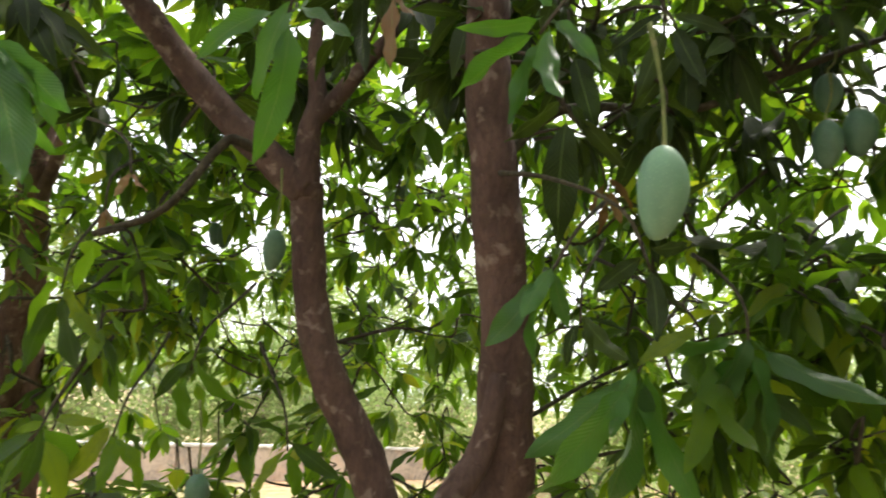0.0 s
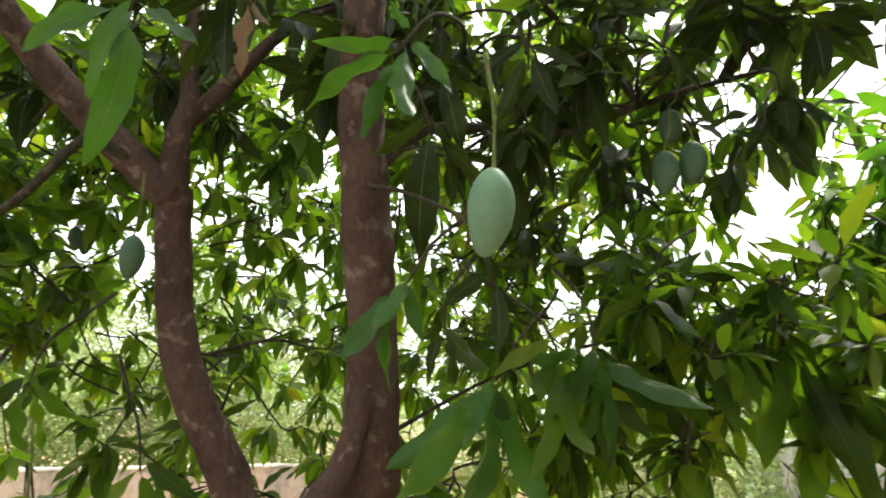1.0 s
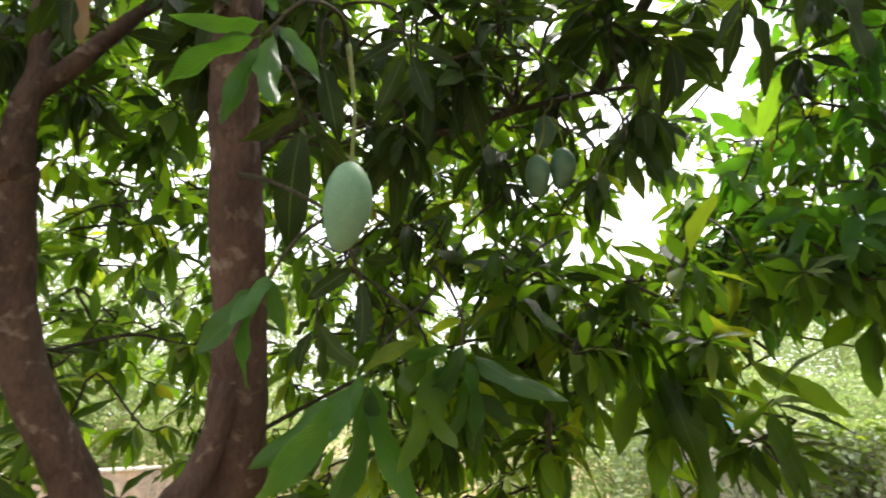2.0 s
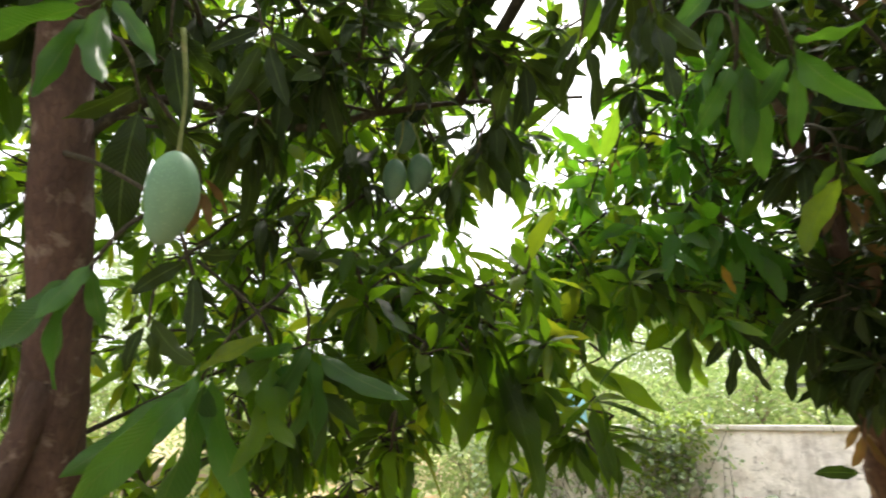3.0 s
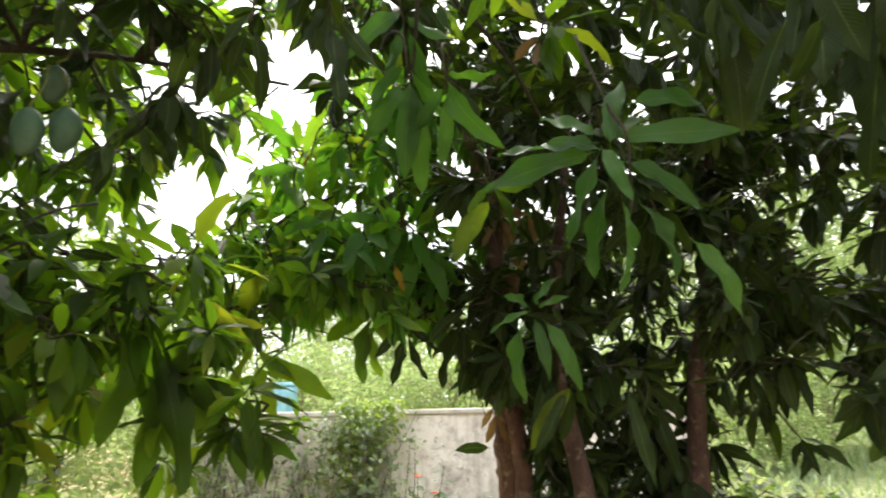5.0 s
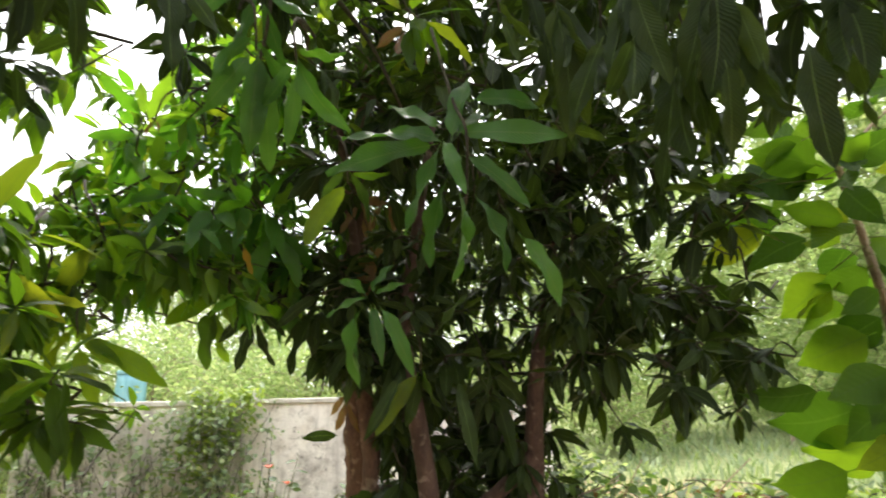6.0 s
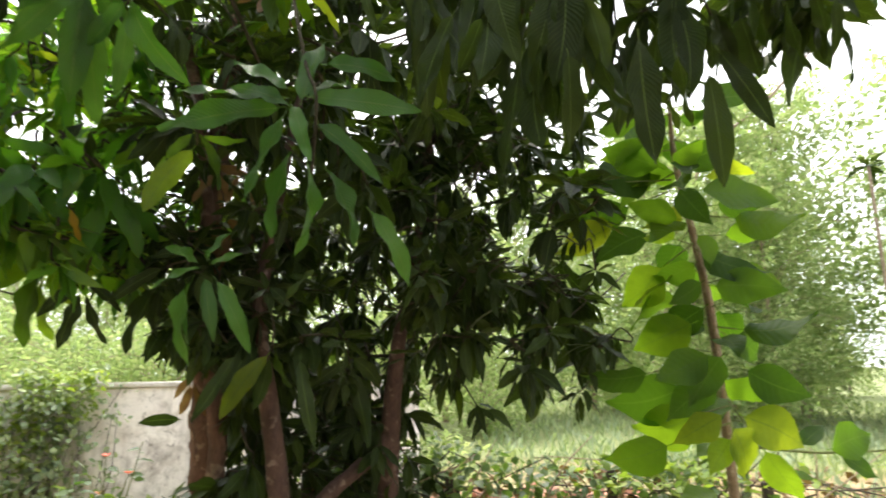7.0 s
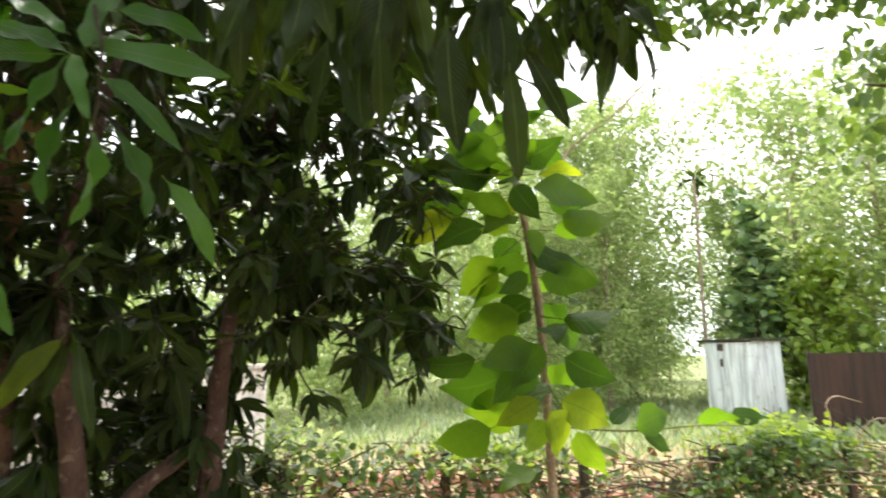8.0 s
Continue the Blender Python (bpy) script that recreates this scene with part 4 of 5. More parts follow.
near_whorl(mango_tree, SHADED_MESH, [
    ((2.140, 0.698, 1.645), (2.062, 0.764, 1.504)),
    ((2.196, 0.573, 1.641), (2.173, 0.513, 1.435)),
    ((2.195, 0.534, 1.845), (2.171, 0.622, 1.746)),
], 0.6)
# long leaves hanging from the low bough
near_whorl(mango_tree, SHADED_MESH, [
    ((1.850, 0.101, 2.226), (1.884, 0.183, 2.074)),
    ((1.865, 0.050, 2.218), (1.928, 0.127, 2.151)),
    ((1.909, -0.010, 2.162), (1.977, 0.050, 1.953)),
    ((1.904, -0.046, 2.175), (1.993, -0.006, 2.066)),
    ((1.916, -0.087, 2.158), (1.994, -0.114, 1.996)),
    ((1.917, -0.144, 2.155), (2.024, -0.162, 2.052)),
    ((1.904, -0.207, 2.168), (1.982, -0.230, 1.948)),
    ((1.912, -0.266, 2.141), (2.013, -0.293, 2.015)),
    ((1.929, -0.315, 2.091), (1.981, -0.334, 1.894)),
], 1.0, 0.8)
near_whorl(mango_tree, SHADED_MESH, [
    ((1.997, -0.346, 2.167), (2.042, -0.441, 2.015)),
    ((1.953, -0.418, 2.209), (2.036, -0.424, 2.118)),
    ((1.947, -0.452, 2.199), (1.999, -0.471, 2.091)),
    ((1.929, -0.514, 2.190), (1.966, -0.538, 2.104)),
    ((1.964, -0.385, 2.207), (2.073, -0.418, 2.117)),
    ((1.983, -0.253, 2.221), (2.097, -0.239, 2.120)),
    ((1.929, -0.488, 2.206), (2.008, -0.517, 2.156)),
], 0.95, 0.8)
spray(mango_tree, LANCE_MESH, (2.38, 1.05, 2.30), [(2.34, 1.18, 2.07), (2.33, 1.06, 2.38), (2.45, 0.93, 2.31), (2.49, 1.02, 2.20), (2.32, 1.11, 2.23)])
spray(shaded_tree, SHADED_MESH, (3.04, 0.47, 2.12), [(3.21, 0.40, 1.95), (2.92, 0.57, 1.99), (3.12, 0.51, 1.89), (3.13, 0.38, 2.18), (2.92, 0.54, 2.22)])
spray(shaded_tree, SHADED_MESH, (2.72, 1.42, 1.96), [(2.66, 1.56, 1.68), (2.71, 1.46, 1.70), (2.85, 1.39, 1.76), (2.58, 1.55, 1.87), (2.79, 1.36, 1.96)])
spray(shaded_tree, SHADED_MESH, (2.55, 1.61, 1.90), [(2.52, 1.65, 1.68), (2.59, 1.56, 1.70), (2.45, 1.68, 1.79), (2.66, 1.56, 1.83)])
spray(shaded_tree, LANCE_MESH, (2.80, 1.01, 1.68), [(2.69, 1.14, 1.45), (2.84, 1.10, 1.47), (2.85, 0.98, 1.53)])
spray(shaded_tree, SHADED_MESH, (2.85, 1.33, 1.87), [(2.82, 1.43, 1.65), (2.92, 1.32, 1.60), (2.96, 1.25, 1.78), (2.70, 1.42, 1.78)])
spray(shaded_tree, SHADED_MESH, (3.22, 0.90, 1.64), [(3.33, 0.87, 1.33), (3.25, 1.01, 1.43), (3.10, 1.00, 1.52), (3.37, 0.81, 1.51)])
spray(mango_tree, SHADED_MESH, (1.96, 0.06, 2.38), [(1.99, 0.07, 2.13), (2.02, 0.05, 2.23), (1.94, 0.11, 2.20), (1.99, 0.07, 2.12), (1.95, 0.01, 2.17)], 1.0)
spray(mango_tree, SHADED_MESH, (2.13, -0.12, 2.40), [(2.17, -0.06, 2.24), (2.22, -0.16, 2.14), (2.17, -0.15, 2.24), (2.19, -0.06, 2.24), (2.15, -0.17, 2.22)], 1.0)
spray(mango_tree, SHADED_MESH, (2.10, -0.31, 2.35), [(2.10, -0.31, 2.13), (2.19, -0.32, 2.15), (2.10, -0.29, 2.14), (2.10, -0.23, 2.11), (2.14, -0.29, 2.22)], 1.0)
spray(mango_tree, SHADED_MESH, (2.04, 0.23, 2.47), [(2.08, 0.20, 2.30), (2.06, 0.19, 2.16), (2.11, 0.22, 2.19), (2.13, 0.18, 2.29), (2.08, 0.18, 2.19)], 1.0)
spray(mango_tree, SHADED_MESH, (2.25, -0.03, 2.42), [(2.32, -0.07, 2.17), (2.31, -0.04, 2.18), (2.28, -0.00, 2.10), (2.23, 0.01, 2.24), (2.25, -0.04, 2.17)], 1.0)
spray(mango_tree, SHADED_MESH, (1.97, -0.09, 2.35), [(2.02, -0.02, 2.20), (2.05, -0.12, 2.14), (2.04, -0.12, 2.20), (1.97, -0.05, 2.13), (1.98, -0.00, 2.18)], 1.0)
spray(mango_tree, SHADED_MESH, (2.35, -0.43, 2.45), [(2.31, -0.41, 2.27), (2.32, -0.36, 2.24), (2.44, -0.50, 2.31), (2.40, -0.47, 2.30), (2.44, -0.51, 2.30)], 1.0)
spray(mango_tree, SHADED_MESH, (2.22, 0.16, 2.50), [(2.32, 0.12, 2.33), (2.27, 0.13, 2.34), (2.25, 0.12, 2.30), (2.27, 0.24, 2.36), (2.20, 0.20, 2.27)], 1.0)
spray(mango_tree, SHADED_MESH, (1.91, 0.32, 2.40), [(1.91, 0.37, 2.29), (1.92, 0.28, 2.26), (1.97, 0.25, 2.32)], 0.72)
spray(mango_tree, GLOSSY_MESH, (1.84, 0.81, 2.38), [(1.84, 0.93, 2.30), (1.89, 0.85, 2.19), (1.84, 0.72, 2.20), (1.84, 0.67, 2.35)])
spray(shaded_tree, SHADED_MESH, (3.72, 0.07, 2.09), [(3.68, 0.19, 1.88), (3.75, 0.02, 1.85), (3.83, -0.14, 1.93), (3.71, -0.06, 2.13), (3.68, 0.11, 2.22)])
spray(shaded_tree, SHADED_MESH, (3.84, -0.05, 1.80), [(3.80, 0.10, 1.59), (3.85, -0.06, 1.61), (3.93, -0.17, 1.66), (3.82, 0.19, 1.67)])
spray(shaded_tree, SHADED_MESH, (3.80, 0.17, 1.62), [(3.79, 0.24, 1.34), (3.83, 0.11, 1.46), (3.83, 0.35, 1.41), (3.69, 0.37, 1.54)])
spray(shaded_tree, SHADED_MESH, (3.76, 0.05, 2.43), [(3.68, 0.19, 2.23), (3.78, -0.04, 2.25), (3.87, -0.15, 2.38), (3.72, 0.12, 2.54)])
leaf_part(sapling, BROAD_MESH, (3.24, -0.50, 2.26), (3.25, -0.81, 2.22), wide=1.1, face=EYE)
stem('petiole', [(3.30, -0.49, 2.18), (3.31, -0.63, 2.16)], [0.004, 0.0025], GREEN_TWIG, sapling, 5, 2)
leaf_part(sapling, BROAD_MESH, (3.31, -0.63, 2.16), (3.30, -0.86, 2.10), wide=1.1, face=EYE)
leaf_part(sapling, BROAD_MESH, (3.31, -0.53, 1.90), (3.30, -0.79, 1.86), wide=1.1, face=EYE)
stem('petiole', [(3.44, -0.57, 1.75), (3.44, -0.64, 1.74)], [0.004, 0.0025], GREEN_TWIG, sapling, 5, 2)
leaf_part(sapling, BROAD_MESH, (3.44, -0.64, 1.74), (3.43, -0.90, 1.72), wide=1.1, face=EYE)
leaf_part(sapling, BROAD_MESH, (3.47, -0.64, 1.59), (3.47, -0.89, 1.48), wide=1.1, face=EYE)
leaf_part(sapling, BROAD_MESH, (3.32, -0.42, 2.38), (3.23, -0.17, 2.49), wide=1.1, face=EYE)
stem('petiole', [(3.37, -0.45, 2.35), (3.37, -0.25, 2.36)], [0.004, 0.0025], GREEN_TWIG, sapling, 5, 2)
leaf_part(sapling, BROAD_MESH, (3.37, -0.25, 2.36), (3.40, 0.01, 2.40), wide=1.1, face=EYE)
leaf_part(sapling, BROAD_MESH, (3.35, -0.49, 2.22), (3.34, -0.31, 2.14), wide=1.1, face=EYE)
stem('petiole', [(3.40, -0.49, 2.21), (3.41, -0.36, 2.15)], [0.004, 0.0025], GREEN_TWIG, sapling, 5, 2)
leaf_part(sapling, BROAD_MESH, (3.41, -0.36, 2.15), (3.39, -0.12, 2.04), wide=1.1, face=EYE)
leaf_part(sapling, BROAD_MESH, (3.39, -0.52, 2.01), (3.46, -0.34, 1.93), wide=1.1, face=EYE)
leaf_part(sapling, BROAD_MESH, (3.48, -0.51, 1.78), (3.57, -0.24, 1.66), wide=1.1, face=EYE)
stem('petiole', [(3.46, -0.57, 1.63), (3.46, -0.32, 1.58)], [0.004, 0.0025], GREEN_TWIG, sapling, 5, 2)
leaf_part(sapling, BROAD_MESH, (3.46, -0.32, 1.58), (3.41, -0.04, 1.52), wide=1.1, face=EYE)
leaf_part(sapling, BROAD_MESH, (3.48, -0.58, 1.54), (3.51, -0.34, 1.41), wide=1.1, face=EYE)
stem('petiole', [(3.51, -0.59, 1.38), (3.52, -0.38, 1.30)], [0.004, 0.0025], GREEN_TWIG, sapling, 5, 2)
leaf_part(sapling, BROAD_MESH, (3.52, -0.38, 1.30), (3.56, -0.10, 1.19), wide=1.1, face=EYE)
leaf_part(sapling, BROAD_MESH, (3.52, -0.60, 1.33), (3.53, -0.49, 1.19), wide=1.1, face=EYE)
leaf_part(sapling, BROAD_MESH, (3.27, -0.44, 2.37), (3.20, -0.66, 2.45), wide=1.1, face=EYE)
leaf_part(sapling, BROAD_MESH, (3.43, -0.46, 2.32), (3.34, -0.33, 2.48), wide=1.1, face=EYE)
leaf_part(sapling, BROAD_MESH, (3.27, -0.50, 2.10), (3.29, -0.58, 1.96), wide=1.1, face=EYE)
leaf_part(sapling, BROAD_MESH, (3.33, -0.50, 2.05), (3.38, -0.73, 1.91), wide=1.1, face=EYE)
leaf_part(sapling, BROAD_MESH, (3.22, -0.44, 2.33), (3.18, -0.52, 2.45), wide=1.1, face=EYE)
leaf_part(sapling, BROAD_MESH, (3.30, -0.52, 1.92), (3.32, -0.38, 1.84), wide=1.1, face=EYE)
leaf_part(sapling, BROAD_MESH, (3.35, -0.57, 1.65), (3.45, -0.43, 1.47), wide=1.1, face=EYE)
stem('petiole', [(3.59, -0.61, 1.46), (3.63, -0.72, 1.28)], [0.004, 0.0025], GREEN_TWIG, sapling, 5, 2)
leaf_part(sapling, BROAD_MESH, (3.63, -0.72, 1.28), (3.65, -0.86, 1.05), wide=1.1, face=EYE)
leaf_part(sapling, BROAD_MESH, (3.60, -0.64, 1.41), (3.64, -0.91, 1.27), wide=1.1, face=EYE)
leaf_part(sapling, BROAD_MESH, (3.23, -0.44, 2.28), (3.32, -0.55, 2.14), wide=1.1, face=EYE)
leaf_part(sapling, BROAD_MESH, (3.41, -0.43, 2.44), (3.42, -0.28, 2.32), wide=1.1, face=EYE)
leaf_part(sapling, BROAD_MESH, (3.52, -0.56, 1.85), (3.61, -0.37, 1.69), wide=1.1, face=EYE)
stem('petiole', [(3.60, -0.61, 1.44), (3.60, -0.51, 1.41)], [0.004, 0.0025], GREEN_TWIG, sapling, 5, 2)
leaf_part(sapling, BROAD_MESH, (3.60, -0.51, 1.41), (3.69, -0.21, 1.31), wide=1.1, face=EYE)
stem('petiole', [(3.47, -0.52, 2.10), (3.48, -0.41, 2.02)], [0.004, 0.0025], GREEN_TWIG, sapling, 5, 2)
leaf_part(sapling, BROAD_MESH, (3.48, -0.41, 2.02), (3.54, -0.20, 1.86), wide=1.1, face=EYE)
leaf_part(sapling, BROAD_MESH, (3.41, -0.40, 2.42), (3.35, -0.11, 2.30), wide=1.1, face=EYE)
leaf_part(sapling, BROAD_MESH, (3.51, -0.43, 2.42), (3.56, -0.20, 2.45), wide=1.1, face=EYE)
stem('petiole', [(3.52, -0.46, 2.35), (3.53, -0.31, 2.30)], [0.004, 0.0025], GREEN_TWIG, sapling, 5, 2)
leaf_part(sapling, BROAD_MESH, (3.53, -0.31, 2.30), (3.61, -0.04, 2.24), wide=1.1, face=EYE)
leaf_part(sapling, BROAD_MESH, (3.26, -0.46, 2.15), (3.25, -0.25, 2.22), wide=1.1, face=EYE)
stem('petiole', [(3.54, -0.46, 2.30), (3.54, -0.24, 2.23)], [0.004, 0.0025], GREEN_TWIG, sapling, 5, 2)
leaf_part(sapling, BROAD_MESH, (3.54, -0.24, 2.23), (3.52, 0.06, 2.12), wide=1.1, face=EYE)
leaf_part(sapling, BROAD_MESH, (3.35, -0.53, 1.65), (3.36, -0.31, 1.54), wide=1.1, face=EYE)
stem('petiole', [(3.68, -0.60, 1.53), (3.68, -0.47, 1.51)], [0.004, 0.0025], GREEN_TWIG, sapling, 5, 2)
leaf_part(sapling, BROAD_MESH, (3.68, -0.47, 1.51), (3.64, -0.14, 1.44), wide=1.1, face=EYE)
leaf_part(sapling, BROAD_MESH, (3.39, -0.56, 1.43), (3.38, -0.37, 1.30), wide=1.1, face=EYE)
leaf_part(sapling, BROAD_MESH, (3.51, -0.59, 1.38), (3.63, -0.70, 1.13), wide=1.1, face=EYE)
leaf_part(sapling, BROAD_MESH, (3.67, -0.60, 1.56), (3.67, -0.80, 1.41), wide=1.1, face=EYE)
leaf_part(sapling, BROAD_MESH, (3.64, -0.58, 1.76), (3.54, -0.34, 1.81), wide=1.1, face=EYE)
leaf_part(sapling, BROAD_MESH, (3.40, -0.40, 2.44), (3.42, -0.41, 2.66), wide=1.1, face=EYE)
leaf_part(sapling, BROAD_MESH, (3.50, -0.38, 2.50), (3.39, -0.23, 2.68), wide=1.1, face=EYE)

leaf_part(shaded_tree, YELLOW_MESH, (2.33, 1.46, 2.117), (2.374, 1.452, 2.01), face=EYE)
leaf_part(shaded_tree, SHADED_MESH, (3.067, 1.578, 1.412), (2.916, 1.655, 1.412), wide=1.15, face=EYE, lean=0.9)
stem("twig", [(1.85, 0.9, 2.85), (1.87, 0.93, 2.695), (1.892, 0.969, 2.523), (1.933, 1.063, 2.345)], [0.006, 0.006, 0.005, 0.004], TWIG, mango_tree, 7, 5, 0.1)
stem("twig", [(2.0, 1.1, 3.1), (2.172, 1.02, 2.922), (2.322, 0.934, 2.756), (2.451, 0.883, 2.554)], [0.011, 0.01, 0.008, 0.005], TWIG, mango_tree, 7, 5, 0.1)

# more fruit, with shade painted in as a darker skin
mango_fruit((-0.206, 1.69, 1.954), (-0.195, 1.66, 2.069), (-0.2, 1.66, 2.25), 0.03, "small shaded green mango beside the trunk", skin=SHADED_SKIN)
mango_fruit((-0.239, 1.532, 1.35), (-0.234, 1.512, 1.438), (-0.25, 1.5, 1.6), 0.026, "small dull green mango low on the tree", skin=SHADED_SKIN)
mango_fruit((1.179, 1.514, 2.180), (1.173, 1.484, 2.289), (1.192, 1.477, 2.403), 0.031, "plump green mango in shade, one of a cluster", skin=SHADED_SKIN)
mango_fruit((1.251, 1.516, 2.211), (1.247, 1.486, 2.320), (1.218, 1.480, 2.404), 0.033, "plump green mango in shade, one of a cluster", skin=SHADED_SKIN)
mango_fruit((1.229, 1.578, 2.356), (1.228, 1.553, 2.450), (1.248, 1.541, 2.505), 0.03, "small dark green mango above a cluster", skin=SHADED_SKIN)
mango_fruit((-0.779, 2.352, 2.203), (-0.776, 2.324, 2.297), (-0.77, 2.33, 2.5), 0.026, "small green mango hanging in a pair", skin=SHADED_SKIN)
mango_fruit((-0.74, 2.354, 2.19), (-0.739, 2.324, 2.285), (-0.75, 2.33, 2.5), 0.026, "small green mango hanging in a pair", skin=SHADED_SKIN)

# low shoot of the sapling
stem("shoot", [(3.95, -0.65, 1.25), (4.13, -1.0, 1.2), (4.36, -1.25, 1.17), (4.55, -1.65, 1.17), (4.75, -2.0, 1.14)], [0.008, 0.007, 0.006, 0.005, 0.003], GREEN_TWIG, sapling, 6, 5, 0.05)
for base, tip in (((4.13, -1.0, 1.22), (4.155, -1.17, 1.38)), ((4.27, -1.15, 1.19), (4.36, -1.55, 1.28)), ((4.55, -1.6, 1.2), (4.57, -1.95, 1.27)), ((4.36, -1.22, 1.17), (4.40, -1.5, 1.02)), ((4.66, -1.85, 1.22), (4.70, -2.2, 1.16))):
    leaf_part(sapling, BROAD_MESH, base, Vector(base).lerp(Vector(tip), 0.72), face=EYE)
rng = random.Random(17)
for i, p in enumerate(spline(SAP_LINE, 10)):
    if p.z > 1.05:
        a = i * 2.2
        d = Vector((math.cos(a), math.sin(a), rng.uniform(-0.5, 0.2))).normalized()
        stem("petiole", [tuple(p), tuple(p + d * 0.1)], [0.003, 0.002], GREEN_TWIG, sapling, 5, 2)
        leaf_part(sapling, BROAD_MESH, p + d * 0.1, p + d * rng.uniform(0.28, 0.36), rng.gauss(0, 0.5), 1.05)


# ---- the reddish tree at the garden's edge ----
red_tree = thing("tree", "reddish-brown tree trunk standing among mango leaves", "tree")
stem("trunk", [(-1.85, 2.75, -0.1), (-1.82, 2.74, 0.6), (-1.82, 2.72, 1.1), (-1.80, 2.617, 1.554), (-1.762, 2.45, 2.302), (-1.723, 2.35, 2.726), (-1.7, 2.3, 3.6)],
     [0.17, 0.15, 0.135, 0.115, 0.07, 0.06, 0.04], RED_BARK, red_tree, 14, 8, 0.2)
stem("limb", [(-1.765, 2.46, 2.26), (-1.70, 2.40, 2.42), (-1.62, 2.36, 2.62), (-1.58, 2.3, 2.95)], [0.035, 0.03, 0.026, 0.018], RED_BARK, red_tree, 10, 6, 0.18)


# ---- the fence with its creepers ----
FENCE_A, FENCE_B = Vector((4.15, 1.6, 0)), Vector((5.15, -3.6, 0))
fence = thing("fence", "low rusty wire fence on thin iron posts, overgrown with creepers", "fence")
fence_way = (FENCE_B - FENCE_A).normalized()
fence_long = (FENCE_B - FENCE_A).length
rng = random.Random(21)
for i in range(7):
    p = FENCE_A + fence_way * fence_long * i / 6
    bm = bmesh.new()
    box(bm, (-0.025, -0.025, -0.2), (0.025, 0.025, 1.0 + rng.uniform(-0.05, 0.06)), 0.006, pose(p.x, p.y, 0, rng.uniform(-3, 3), rng.uniform(-3, 3), 11))
    part("post", bm, IRON, fence)
for z in (0.25, 0.45, 0.65, 0.82, 0.95):
    pts = [FENCE_A + fence_way * fence_long * i / 18 + Vector((0, 0, z - 0.02 * (i % 3 == 1) + rng.uniform(-0.008, 0.008))) for i in range(19)]
    stem("wire", pts, [0.004, 0.004], IRON, fence, 5, 2)
bars = [FENCE_A + fence_way * (0.1 + 0.11 * i) for i in range(int(fence_long / 0.11) - 1)]
for p in bars:
    stem("picket", [p + Vector((0, 0, -0.1)), p + Vector((rng.uniform(-0.015, 0.015), rng.uniform(-0.015, 0.015), 0.4)), p + Vector((rng.uniform(-0.03, 0.03), rng.uniform(-0.03, 0.03), rng.uniform(0.6, 0.72)))],
         [0.007, 0.006, 0.005], TWIG, fence, 5, 2)

creeper = tagged(new("creeper"), "green creeper with small leaves climbing over the fence", "creeper")
rows, bm = [], bmesh.new()
for i in range(17000):
    u = rng.random()
    mound = max(0.0, 1 - abs(u - 0.72) / 0.12)
    dense = 0.2 + 0.8 * min(1.0, 1.6 * mound) + 0.22 * (u < 0.45)
    if rng.random() > dense:
        continue
    top = 0.86 + 0.1 * math.sin(u * 17) + 0.24 * math.sqrt(mound) + 0.3 * max(0.0, 1 - max(0.0, u - 0.36) / 0.12) * (u < 0.48)
    fall = abs(rng.gauss(0, 0.16 if mound > 0 and rng.random() < 0.75 else 0.34))
    p = FENCE_A + fence_way * fence_long * u + Vector((rng.gauss(0.0, 0.16), rng.gauss(0, 0.1), top - fall))
    d = Vector((rng.gauss(-0.3, 0.7), rng.gauss(0, 0.7), rng.uniform(-0.7, 0.4))).normalized()
    rows.append((p, p + d * rng.uniform(0.03, 0.082), rng.gauss(0, 0.6)))
for i in range(620):
    p = FENCE_A + fence_way * fence_long * rng.random() + Vector((rng.gauss(0, 0.06), 0, rng.uniform(0.1, 0.95)))
    q = p + Vector((rng.gauss(0, 0.1), rng.gauss(0, 0.45), rng.gauss(0, 0.18)))
    tube(bm, [p, (p + q) / 2 + Vector((rng.gauss(0, 0.05), 0, rng.gauss(0, 0.05))), q], [0.005, 0.004, 0.003], 4, 3, 0, False)
part("vine_stem", bm, TWIG, creeper)["kind"] = "stuff"
leaf_stuff("foliage", rows, SMALL + NARROW, VINE_LEAF, creeper, 1.2, 22)
dry, fresh, bm = [], [], bmesh.new()
for i in range(1500):
    u = rng.random()
    p = FENCE_A + fence_way * fence_long * u + Vector((rng.gauss(0.0, 0.12), rng.gauss(0, 0.1), rng.uniform(0.25, 1.05)))
    d = Vector((rng.gauss(-0.2, 0.7), rng.gauss(0, 0.7), rng.uniform(-1.0, 0.2))).normalized()
    dry.append((p, p + d * rng.uniform(0.03, 0.08), rng.gauss(0, 0.8)))
for i in range(420):
    u = rng.choice((rng.gauss(0.40, 0.05), rng.gauss(0.72, 0.06)))
    top = 1.02 if u < 0.55 else 0.95 + 0.22 * math.sqrt(max(0.0, 1 - abs(u - 0.72) / 0.12))
    p = FENCE_A + fence_way * fence_long * u + Vector((rng.gauss(-0.05, 0.12), rng.gauss(0, 0.06), top + rng.uniform(-0.06, 0.06)))
    d = Vector((rng.gauss(-0.3, 0.6), rng.gauss(0, 0.7), rng.uniform(-0.4, 0.4))).normalized()
    fresh.append((p, p + d * rng.uniform(0.04, 0.085), rng.gauss(0, 0.5)))
